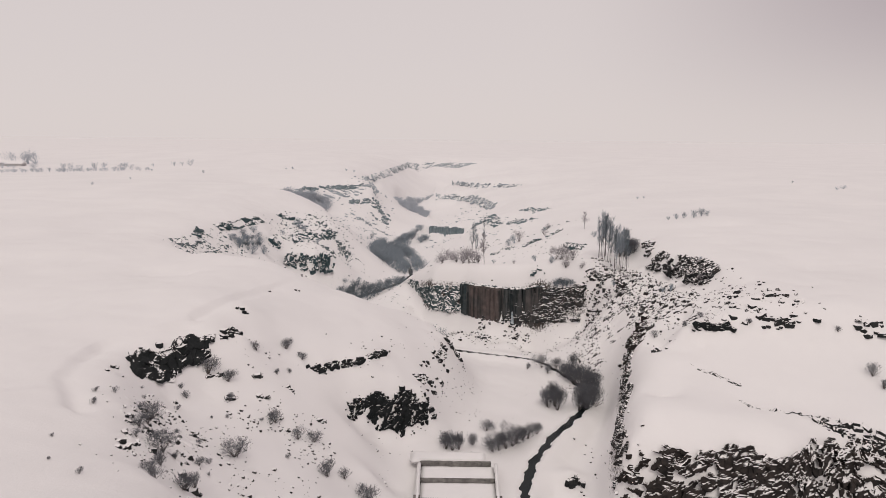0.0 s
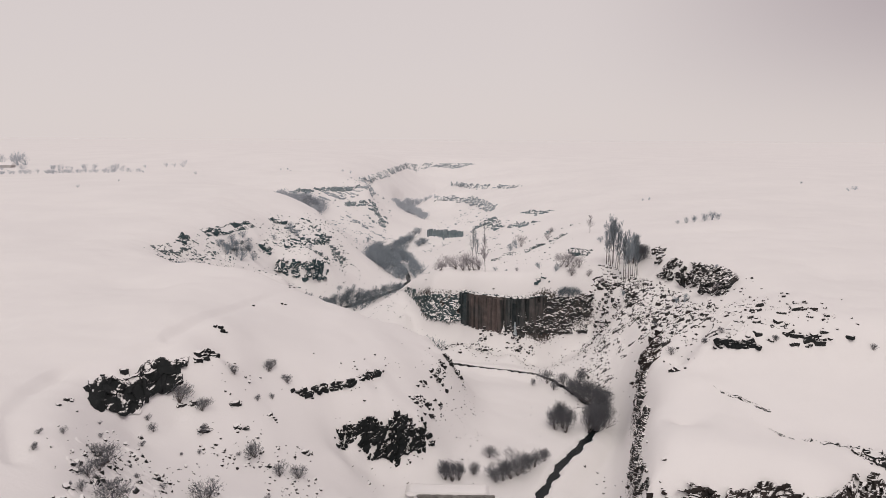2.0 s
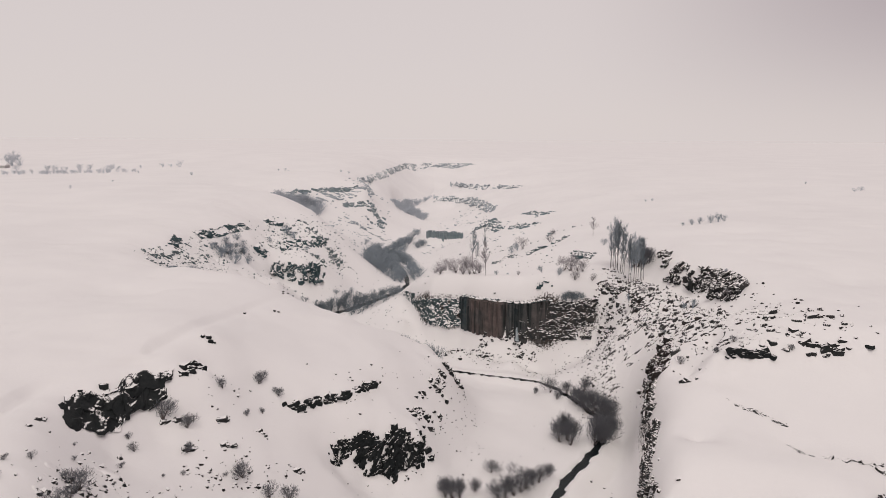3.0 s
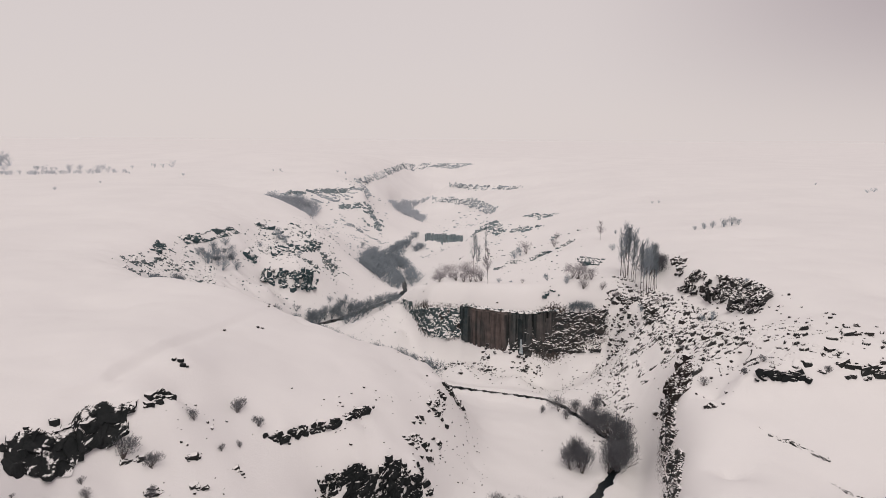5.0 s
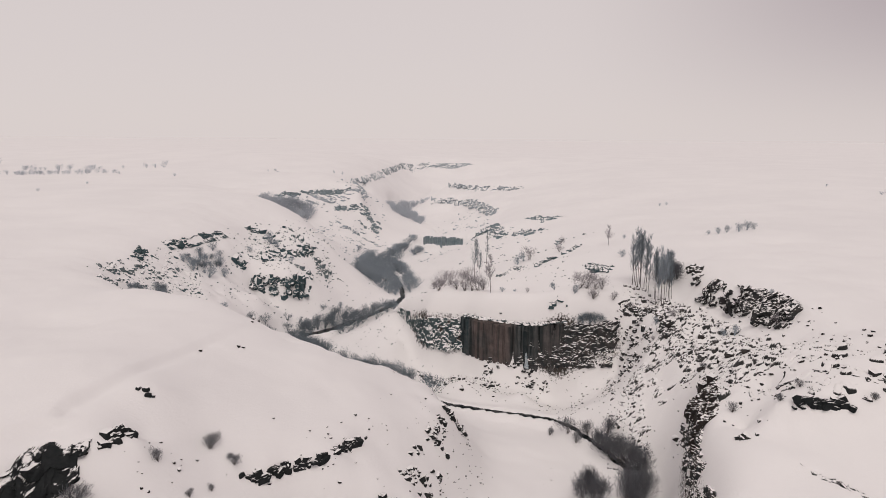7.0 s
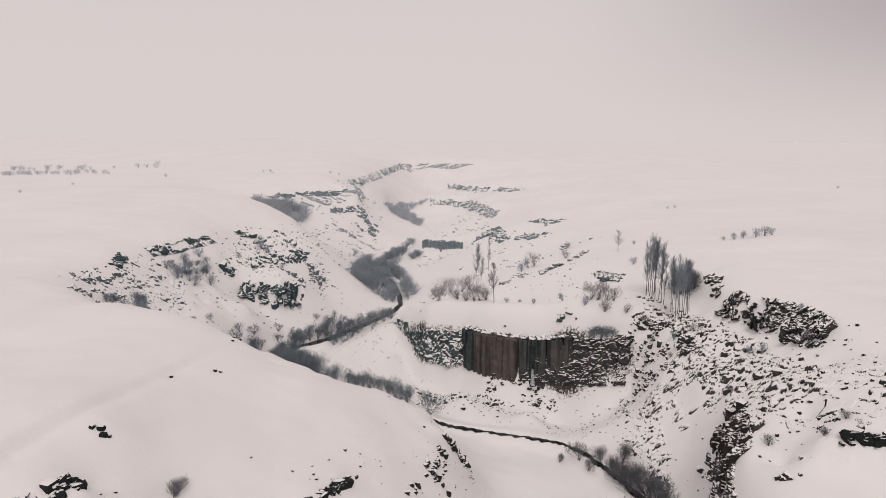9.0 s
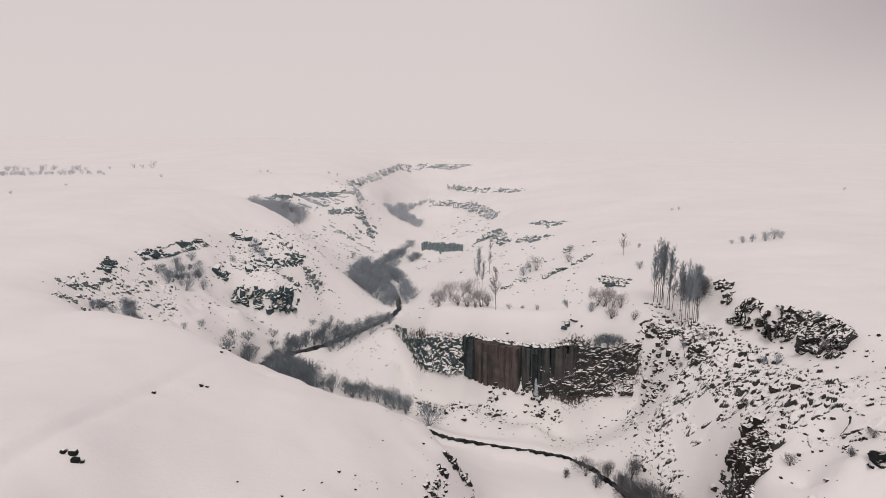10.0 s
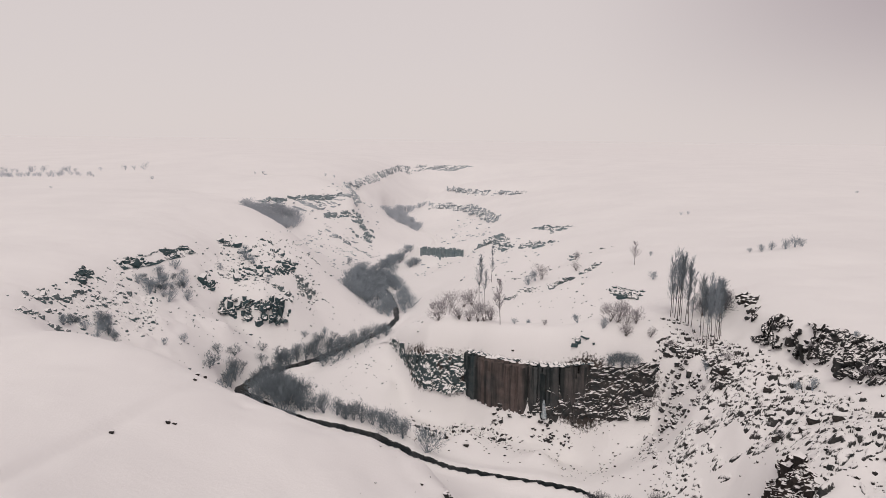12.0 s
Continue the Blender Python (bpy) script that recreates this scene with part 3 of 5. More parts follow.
def stone_sheet(name, X, Y, Z, mat):
    ny, nx = X.shape
    me = mesh_from_grid(name, X.ravel(), Y.ravel(), Z.ravel(), nx, ny, mat)
    me.polygons.foreach_set("use_smooth", np.zeros(len(me.polygons), bool))
    return me


def rock_face(label, lip, toe, lo, hi, v0, v1, wa, wb, depth, cover, mat, seed, res=0.24, name="rock_outcrop", lean=0.45, ragged=1.0, blocks=True):
    """A rugged scarp of broken stone that stands out of the slope between lip and toe."""
    p = np.array([along(lip, u) for u in np.linspace(lo, hi, 60)])
    length = np.linalg.norm(np.diff(p, axis=0), axis=1).sum()
    us = np.linspace(lo, hi, max(8, int(length / res)))
    a, b = np.array([along(lip, u) for u in us]), np.array([along(toe, u) for u in us])
    fall = float(np.mean(np.linalg.norm(b - a, axis=1)))
    vs = np.linspace(v0, v1, max(6, int(fall * (v1 - v0) / res)))
    P = a[None] + (b - a)[None] * vs[:, None, None]
    Z = ground_height(P[..., 0].ravel(), P[..., 1].ravel()).reshape(P.shape[:2])
    out = (b - a)[:, :2]
    out = out / np.linalg.norm(out, axis=1)[:, None]
    S = np.broadcast_to((us - lo)[None] / (hi - lo) * length, Z.shape)
    D = broken_stone(S, Z + 0.3 * S * 0, wa, wb, depth, cover, seed)
    rim = np.minimum(np.minimum(S, length - S) / min(3.0, 0.25 * length), 1.0)
    ends = np.minimum((vs - v0) / (v1 - v0) * 4, (v1 - vs) / (v1 - v0) * 4)[:, None]
    rag = 1.1 * value_noise(S, Z * 1.7, 2.6, seed + 9) + 0.7 * value_noise(S, Z, 0.9, seed + 4)
    D = np.where(np.minimum(rim, np.minimum(ends, 1.0)) + ragged * rag < 0.42, -0.4, D)
    k = math.hypot(1, lean)
    X, Y, Z = P[..., 0] + out[None, :, 0] * D / k, P[..., 1] + out[None, :, 1] * D / k, Z + D * lean / k
    mid = along(lip, (lo + hi) / 2)
    ob = base(name, pose(mid[0], mid[1], ground_at(mid[0], mid[1]) - 0.5), label, "rock outcrop")
    inv = ob.matrix_basis.inverted()
    part("rock_face", stone_sheet("rock_face", X[:, ::-1], Y[:, ::-1], Z[:, ::-1], mat), None, ob, m=inv)
    rng = random.Random(seed)
    for _ in range(min(34, 4 + int(length * 0.7)) if blocks else 0):
        u, v = rng.uniform(lo + 0.06 * (hi - lo), hi - 0.06 * (hi - lo)), v0 + (v1 - v0) * rng.uniform(0.1, 0.95)
        p = along(lip, u)
        p = p + (along(toe, u) - p) * v
        k = min(wa, wb) * rng.uniform(0.5, 1.1)
        m = pose(p[0], p[1], ground_at(p[0], p[1]) - 0.2 * k, rng.uniform(-15, 15), rng.uniform(-15, 15), rng.uniform(0, 360)) @ Matrix.Diagonal((k * rng.uniform(0.9, 1.5), k, k, 1))
        part("block", rng.choice(BLOCKS_OF[mat.name]), None, ob, m=inv @ m)
    return ob


def chunk(rng, slab=1.0):
    """An angular broken block, about one metre across and centred on its middle: its corners and triangles."""
    bm = bmesh.new()
    w, d, h = 0.5 * rng.uniform(0.8, 1.25), 0.5 * rng.uniform(0.65, 1.0), 0.5 * slab * rng.uniform(0.75, 1.1)
    for sx in (-1, 1):
        for sy in (-1, 1):
            for sz in (-1, 1):
                bm.verts.new((sx * w * rng.uniform(0.55, 1.05), sy * d * rng.uniform(0.55, 1.05), sz * h * rng.uniform(0.6, 1.05)))
    for _ in range(6):
        v = Vector((rng.uniform(-1, 1), rng.uniform(-1, 1), rng.uniform(-1, 1))).normalized()
        bm.verts.new((v.x * w * 1.12, v.y * d * 1.12, v.z * h * 1.05))
    r = bmesh.ops.convex_hull(bm, input=bm.verts)
    bmesh.ops.delete(bm, geom=[g for g in r["geom_interior"] if isinstance(g, bmesh.types.BMVert)], context="VERTS")
    bmesh.ops.recalc_face_normals(bm, faces=bm.faces)
    bm.verts.index_update()
    out = np.array([v.co[:] for v in bm.verts]), [[v.index for v in f.verts] for f in bm.faces]
    bm.free()
    return out


_r = random.Random(77)
CHUNKS = [chunk(_r, _r.choice((0.6, 0.9, 1.2))) for _ in range(16)]


CHUNK_SETS = {}


def rough_block(rng, slab):
    """A weathered block with broken faces, about one metre across."""
    v, f = chunk(rng, slab)
    bm = bmesh.new()
    q = [bm.verts.new(c) for c in v]
    for t in f:
        bm.faces.new([q[k] for k in t])
    bmesh.ops.subdivide_edges(bm, edges=bm.edges[:], cuts=2, use_grid_fill=True)
    o = Vector((rng.uniform(0, 50), rng.uniform(0, 50), rng.uniform(0, 50)))
    for w in bm.verts:
        n = noise.noise(w.co * 2.2 + o) * 0.20 + noise.noise(w.co * 5.5 + o) * 0.08
        w.co *= 0.95 + n
    bmesh.ops.triangulate(bm, faces=bm.faces[:])
    return bm_mesh("block", bm)


def chunk_meshes(mat_name):
    if mat_name in CHUNK_SETS:
        return CHUNK_SETS[mat_name]
    _k = random.Random(31)
    out = CHUNK_SETS[mat_name] = [rough_block(_k, slab) for slab in (0.6, 0.9, 1.2, 0.75, 1.0, 0.8, 1.3, 0.65, 0.95, 1.1)]
    for me in out:
        me.materials.append(bpy.data.materials[mat_name])
    return out


def chunks_joined(name, placed, mat):
    """One mesh of many blocks: placed holds (index of the block, matrix)."""
    vs, fs, k = [], [], 0
    for i, m in placed:
        v, f = CHUNKS[i]
        a = np.array(m)
        vs.append(v @ a[:3, :3].T + a[:3, 3])
        fs += [[q + k for q in t] for t in f]
        k += len(v)
    me = bpy.data.meshes.new(name)
    me.from_pydata(np.concatenate(vs).tolist(), [], fs)
    me.materials.append(mat)
    return me


def laid(x, y, z, s, rng, yaw, tall, long, tip, sink):
    z = z + (0.5 * tall - sink) * s * 0.8
    return pose(x, y, z, rng.gauss(0, tip), rng.gauss(0, tip), yaw) @ Matrix.Diagonal((s * long * rng.uniform(0.85, 1.3), s, s * tall * rng.uniform(0.8, 1.2), 1))


def run_along(line, u):
    """The points at the shares u (an array) of a line's length."""
    p = np.array(line, float)
    s = np.r_[0, np.cumsum(np.linalg.norm(np.diff(p, axis=0), axis=1))]
    return np.stack([np.interp(u * s[-1], s, p[:, k]) for k in range(2)], -1)


def crag(label, lip, toe, size, cover, mat, seed, tall=1.0, long=1.0, tip=14, sink=0.5, dense=1.0, fringe=1.0, parts=100, wild=0.9, sheet=None, over=0.15, lean=0.45, name="rock_outcrop"):
    """Broken blocks heaped on a scarp between lip and toe, or along a line of half width toe; sheet: the solid rock that they stand on."""
    rng = random.Random(seed)
    lip = np.array([p[:2] for p in lip], float)
    length = float(np.linalg.norm(np.diff(lip, axis=0), axis=1).sum())
    if isinstance(toe, (int, float)):
        d = np.gradient(lip, axis=0)
        d = d / np.linalg.norm(d, axis=1)[:, None]
        side = np.stack([-d[:, 1], d[:, 0]], 1) * toe
        lip, toe = lip - side, lip + side
    toe = np.array([p[:2] for p in toe], float)
    e = np.linspace(0.1, 0.9, 9)
    fall = float(np.mean(np.linalg.norm(run_along(toe, e) - run_along(lip, e), axis=1)))
    if sheet:
        wa, wb, depth, full, res, ragged = sheet
        deep = [[(x, y, float(ground_at(x, y))) for x, y in line] for line in (lip, toe)]
        ob = rock_face(label, deep[0], deep[1], 0, 1, -over, 1.1, wa, wb, depth, full, mat, seed, res, name=name, lean=lean, ragged=ragged, blocks=False)
    else:
        mid = run_along(lip, np.array([0.5]))[0]
        ob = base(name, pose(mid[0], mid[1], ground_at(mid[0], mid[1]) - 0.5), label, "rock outcrop")
    inv = ob.matrix_basis.inverted()
    n = int(dense * 2.2 * length * (fall + 0.6 * size) / size ** 2) + 4
    m = n + int(fringe * n)
    U = np.array([rng.random() for _ in range(m)])
    V = np.array([rng.random() if k < n else rng.uniform(-0.25, 1.3) for k in range(m)])
    A, Q = run_along(lip, U), run_along(toe, U)
    P = A + (Q - A) * V[:, None]
    W = run_along(lip, np.minimum(U + 0.03, 1)) - run_along(lip, np.maximum(U - 0.03, 0))
    hole = value_noise(U * length, V * fall + seed, 2.6 * size, seed + 7)
    Z = ground_height(P[:, 0], P[:, 1])
    big, small = [], []
    for k in range(m):
        fine = k >= n
        rim = min(U[k], 1 - U[k]) * length / (1.6 * size) + 0.25
        if hole[k] * wild + rng.uniform(-0.25, 0.25) < 0.45 - 0.95 * cover + (0.25 if fine else 0) or rng.random() > rim:
            continue
        s = size * min(1.7, max(0.4, math.exp(rng.gauss(-0.1, 0.38)))) * min(1.0, 0.5 + 0.5 * rim) * (0.36 if fine else 1.0)
        yaw = math.degrees(math.atan2(W[k, 1], W[k, 0])) + rng.gauss(0, 24) if long > 1.01 else rng.uniform(0, 360)
        (small if fine else big).append((s, rng.randrange(16), laid(P[k, 0], P[k, 1], Z[k], s, rng, yaw, tall, long, tip, sink)))
    if not big:
        big.append((size, 3, laid(P[0, 0], P[0, 1], Z[0], size, rng, 30, tall, long, tip, sink)))
    big.sort(key=lambda t: -t[0])
    meshes = chunk_meshes(mat.name)
    for s, i, q in big[:parts]:
        part("block", meshes[i % len(meshes)], None, ob, m=inv @ q)
    rest = [(i, q) for s, i, q in big[parts:] + small]
    if rest:
        tagged(part("rubble", chunks_joined("rubble", rest, mat), None, ob, m=inv), kind="stuff")
    return ob


def blocky(x, y, size, high, cover, seed):
    """Height above the snow of rounded blocks in three sizes; below it where there is none."""
    out = np.full(x.shape, -0.35)
    for k, share in enumerate((1.0, 0.62, 0.38)):
        s, h = size * share, high * share
        a, b = x + 0.5 * s * value_noise(x, y, 0.9 * s, seed + k), y + 0.5 * s * value_noise(x, y, 0.9 * s, seed + 5 + k)
        i, j = np.floor(a / s), np.floor(b / s)
        for di in (-1, 0, 1):
            for dj in (-1, 0, 1):
                ci, cj = i + di, j + dj
                r = [hashed(ci, cj, seed + 10 * k + q) for q in range(6)]
                u, v = a - (ci + 0.15 + 0.7 * r[0]) * s, b - (cj + 0.15 + 0.7 * r[1]) * s
                turn = (r[2] - 0.5) * 1.6
                u, v = u * np.cos(turn) + v * np.sin(turn), v * np.cos(turn) - u * np.sin(turn)
                u, v = u / (s * (0.34 + 0.30 * r[3])), v / (s * (0.26 + 0.20 * r[4]))
                q = (np.abs(u) ** 2.8 + np.abs(v) ** 2.8) ** (1 / 2.8)
                f = np.clip((1.0 - q) / 0.4, 0, 1)
                top = h * (0.35 + 0.8 * r[5]) * (1 + 0.3 * (r[4] - 0.5) * u - 0.12 * v)
                out = np.where(hashed(ci, cj, seed + 10 * k + 7) < cover, np.maximum(out, (top + 0.35) * f * (2 - f) - 0.35), out)
    return out + 0.1 * high * value_noise(x, y, 0.35 * size, seed + 40)


def block_sheet(label, cx, cy, rx, ry, size, high, cover, mat, seed, turn=0.0, res=0.15):
    """Rounded snow-laden blocks that stand out of an oval stretch of the slope."""
    c, s_ = math.cos(radians(turn)), math.sin(radians(turn))
    U, V = np.meshgrid(np.arange(-1.15 * rx, 1.15 * rx, res), np.arange(-1.15 * ry, 1.15 * ry, res))
    X, Y = (cx + c * U - s_ * V).ravel(), (cy + s_ * U + c * V).ravel()
    r = np.hypot(U.ravel() / rx, V.ravel() / ry)
    share = cover * np.clip(2.2 * (1.0 - r) + 1.1 * value_noise(X, Y, 7.0, seed + 3) + 0.9 * value_noise(X, Y, 2.8, seed + 4), 0, 1)
    H = blocky(X, Y, size, high, share, seed)
    n = np.arange(U.size).reshape(U.shape)
    q = np.stack([n[:-1, :-1], n[:-1, 1:], n[1:, 1:], n[1:, :-1]], -1).reshape(-1, 4)
    q = q[(H[q] > -0.22).any(1)]
    used, q = np.unique(q, return_inverse=True)
    X, Y, H = X[used], Y[used], H[used]
    Z = ground_height(X, Y)
    steep = np.hypot(ground_height(X + 0.6, Y) - Z, ground_height(X, Y + 0.6) - Z) / 0.6
    Z = Z + H * np.clip(1.25 - steep, 0.3, 1) - np.clip((steep - 1.0) * 1.2, 0, 0.6)
    me = bpy.data.meshes.new("rubble_field")
    me.from_pydata(np.stack([X, Y, Z], 1).tolist(), [], q.reshape(-1, 4).tolist())
    me.polygons.foreach_set("use_smooth", np.ones(len(me.polygons), bool))
    me.materials.append(mat)
    return tagged(new("rubble_field", me), label, "rubble", kind="stuff")


def inside(poly, x, y):
    odd = False
    for (ax, ay), (bx, by) in zip(poly, poly[1:] + poly[:1]):
        if (ay > y) != (by > y) and x < ax + (y - ay) / (by - ay) * (bx - ax):
            odd = not odd
    return odd


def strewn(poly, count, rng):
    """Random points inside an outline."""
    xs, ys = [p[0] for p in poly], [p[1] for p in poly]
    out = []
    while len(out) < count:
        x, y = rng.uniform(min(xs), max(xs)), rng.uniform(min(ys), max(ys))
        if inside(poly, x, y):
            out.append((x, y))
    return out


# ---- bare woody plants ----
def twig(vs, fs, a, b, r0, r1=0.0):
    """A tapered three-sided stick from a to b."""
    d = (b - a)
    side = d.cross(Vector((0.31, 0.77, 0.55))).normalized()
    other = d.cross(side).normalized()
    k = len(vs)
    for j in range(3):
        w = side * math.cos(j * 2.094) + other * math.sin(j * 2.094)
        vs.append(a + w * r0)
    if r1 <= 0:
        vs.append(b)
        fs.extend([(k, k + 1, k + 3), (k + 1, k + 2, k + 3), (k + 2, k, k + 3)])
        return
    for j in range(3):
        w = side * math.cos(j * 2.094) + other * math.sin(j * 2.094)
        vs.append(b + w * r1)
    for j in range(3):
        n = (j + 1) % 3
        fs.append((k + j, k + n, k + 3 + n, k + 3 + j))


def wood_mesh(name, vs, fs, mat):
    me = bpy.data.meshes.new(name)
    me.from_pydata([tuple(v) for v in vs], [], fs)
    me.materials.append(mat)
    return me


def bent(rng, d, amount):
    return (d + Vector((rng.uniform(-1, 1), rng.uniform(-1, 1), rng.uniform(-1, 1))) * amount).normalized()


def round_meshes(seed, stems, count, mat=M_TWIG, fine=0.004, subs=2, mid=0.55, wide=0.44, tall=0.44, names=("trunk", "crown")):
    """A leafless bush or willow one metre high: stems that fan out from the foot and, apart from them, a rounded crown of fine twigs."""
    rng = random.Random(seed)
    sv, sf, tv, tf = [], [], [], []
    lumps = [(Vector((rng.gauss(0, 0.35) * wide, rng.gauss(0, 0.35) * wide, mid + rng.uniform(-0.3, 0.15) * tall)), rng.uniform(0.55, 0.85)) for _ in range(4)]

    def spot(shell):
        c, size = rng.choice(lumps)
        v = Vector((rng.gauss(0, 1), rng.gauss(0, 1), rng.gauss(0.25, 1))).normalized() * rng.random() ** shell * size
        return c + Vector((v.x * wide, v.y * wide, v.z * tall))

    for _ in range(stems):
        a, goal = Vector((rng.gauss(0, 0.03), rng.gauss(0, 0.03), -0.03)), spot(0.6)
        d, r = goal - a, fine * 2.4
        for seg in range(4):
            b = a.lerp(goal, 1 / (4 - seg)) + Vector((rng.uniform(-1, 1), rng.uniform(-1, 1), rng.uniform(0, 1))) * 0.025 * d.length
            twig(sv, sf, a, b, r, r * 0.75)
            a, r = b, r * 0.75
    for _ in range(count):
        p = spot(0.45)
        e = bent(rng, (p - Vector((0, 0, 0.05))).normalized() + Vector((0, 0, 0.15)), 0.5)
        t, tip = p - e * rng.uniform(0.08, 0.16), p + e * rng.uniform(0.02, 0.08)
        twig(tv, tf, t, tip, fine)
        for _ in range(subs):
            u = t.lerp(tip, rng.uniform(0.2, 0.9))
            twig(tv, tf, u, u + bent(rng, e, 0.7) * rng.uniform(0.05, 0.11), fine * 0.8)
    bark = M_BARK if mat is M_TWIG or mat is M_TWIG_MESA else mat
    return wood_mesh(names[0], sv, sf, bark), wood_mesh(names[1], tv, tf, mat)


def bush_meshes(seed, stems, count, mat=M_TWIG, fine=0.006, subs=2):
    return round_meshes(seed, stems, count, mat, fine, subs, 0.52, 0.42, 0.48, ("stock", "crown"))


def tree_meshes(seed, limbs=16, clear=0.15, wide=0.36, upright=0.45, mat=M_TWIG, fine=0.006, trunk=0.02, twigs=9, stems=1):
    """A leafless tree one metre high: trunk and, apart from it, the crown of limbs and twigs."""
    rng = random.Random(seed)
    sv, sf, tv, tf = [], [], [], []
    for stem in range(stems):
        a, d = Vector((rng.gauss(0, 0.03), rng.gauss(0, 0.03), -0.03)) if stems > 1 else Vector((0, 0, -0.03)), Vector((0, 0, 1))
        if stems > 1:
            d = bent(rng, d, 0.28)
        top = rng.uniform(0.8, 1.0) if stems > 1 else 1.0
        pts = [a]
        for k in range(7):
            d = bent(rng, d + Vector((0, 0, 0.2)), 0.07)
            pts.append(pts[-1] + d * top / 7)
        for k in range(7):
            twig(sv, sf, pts[k], pts[k + 1], trunk * (1 - k / 7.6), trunk * (1 - (k + 1) / 7.6))
        for _ in range(max(3, limbs // stems)):
            h = clear + (1 - clear) * rng.random() ** 0.8 * 0.96
            k = min(int(h * 7), 6)
            a = pts[k].lerp(pts[k + 1], h * 7 - k)
            ang = rng.uniform(0, 6.283)
            d = (Vector((math.cos(ang), math.sin(ang), 0)) * (1 - upright) + Vector((0, 0, upright))).normalized()
            long = wide * rng.uniform(0.6, 1.1) * (1.15 - 0.75 * (h - clear) / (1 - clear))
            r = trunk * 0.38 * (1.1 - h)
            for seg in range(2):
                d = bent(rng, d + Vector((0, 0, 0.18)), 0.18)
                b = a + d * long / 2
                twig(tv, tf, a, b, max(r, fine), max(r * 0.6, fine * 0.8))
                for _ in range(twigs):
                    t = a.lerp(b, rng.random())
                    e = bent(rng, d, 0.6)
                    tip = t + e * long * rng.uniform(0.2, 0.5)
                    twig(tv, tf, t, tip, fine)
                    s = t.lerp(tip, rng.uniform(0.3, 0.9))
                    twig(tv, tf, s, s + bent(rng, e, 0.7) * long * rng.uniform(0.1, 0.25), fine * 0.8)
                a, r = b, r * 0.6
    return wood_mesh("trunk", sv, sf, M_BARK if mat is not M_TWIG_FAR else mat), wood_mesh("crown", tv, tf, mat)


BUSH = [bush_meshes(20 + k, 14, 260 + 30 * k, fine=0.0058) for k in range(6)]
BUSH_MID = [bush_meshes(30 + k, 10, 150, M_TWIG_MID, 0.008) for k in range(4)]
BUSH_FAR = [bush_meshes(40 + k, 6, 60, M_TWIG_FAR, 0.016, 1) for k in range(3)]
BUSH_MESA = [bush_meshes(130 + k, 12, 170, M_TWIG_MESA, 0.0065) for k in range(3)]
WILLOW = [round_meshes(50 + k, 14, 520, M_TWIG, 0.0042) for k in range(5)]
WILLOW_MID = [round_meshes(60 + k, 7, 120, M_TWIG_MID, 0.0075) for k in range(5)]
WILLOW_RIVER = [round_meshes(90 + k, 11, 340, M_TWIG_RIVER, 0.0050) for k in range(5)]
WILLOW_LOW = [round_meshes(96 + k, 7, 150, M_TWIG_RIVER, 0.0072) for k in range(4)]
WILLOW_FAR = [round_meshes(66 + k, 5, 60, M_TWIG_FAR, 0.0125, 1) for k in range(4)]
WILLOW_MESA = [round_meshes(190 + k, 12, 300, M_TWIG_MESA, 0.0036) for k in range(4)]
POPLAR = [tree_meshes(70 + k, 40 + 3 * k, 0.26 + 0.04 * k, 0.18 + 0.02 * k, 0.68, M_TWIG_MID if k % 2 else M_TWIG_RIVER, 0.0015, 0.0072, 6) for k in range(5)]
YOUNG = [tree_meshes(80 + k, 34, 0.28, 0.27, 0.6, M_TWIG_MESA, 0.0030, 0.010, 7) for k in range(3)]


def bush(x, y, high, rng, kind=None, label="leafless grey-brown bush standing in snow", group="bushes in the snow"):
    st, tw = rng.choice(kind or BUSH)
    m = pose(x, y, ground_at(x, y) - 0.05, rng.uniform(-6, 6), rng.uniform(-6, 6), rng.uniform(0, 360)) @ Matrix.Diagonal((high * rng.uniform(1.0, 1.35), high * 1.15, high, 1))
    ob = base("bush", m, label, "bush", group)
    part("stock", st, None, ob)
    part("crown", tw, None, ob)
    return ob


def tree(x, y, high, rng, kind, label, group, name="tree", fat=1.0):
    tr, cr = rng.choice(kind)
    m = pose(x, y, ground_at(x, y) - 0.1, rng.uniform(-3, 3), rng.uniform(-3, 3), rng.uniform(0, 360)) @ Matrix.Diagonal((high * fat, high * fat, high, 1))
    ob = base(name, m, label, "tree", group)
    part("trunk", tr, None, ob)
    part("crown", cr, None, ob)
    return ob


# ---- mesa cliff of basalt columns ----
rng = random.Random(5)
cliff = base("basalt_cliff", pose(6, 154, -12.5), "rust-stained grey basalt column cliff under a snowy mesa", "cliff")
cliff_inv = cliff.matrix_basis.inverted()


def column_mesh(mat, seed):
    rng = random.Random(seed)
    bm = bmesh.new()
    n = rng.choice((5, 6, 6))
    ring = []
    for z, s in ((0, 1.0), (0.55, rng.uniform(0.92, 1.04)), (0.97, rng.uniform(0.9, 1.0)), (1.0, 0.72)):
        ring.append([bm.verts.new((0.5 * s * math.cos(6.283 * k / n + 0.2) * rng.uniform(0.9, 1.1), 0.5 * s * math.sin(6.283 * k / n + 0.2) * rng.uniform(0.9, 1.1), z - (0.03 if s < 0.8 else 0) * rng.random())) for k in range(n)])
    for a, b in zip(ring, ring[1:]):
        for k in range(n):
            bm.faces.new((a[k], a[(k + 1) % n], b[(k + 1) % n], b[k]))
    bm.faces.new(ring[-1])
    me = bm_mesh("column", bm)
    me.materials.append(mat)
    return me


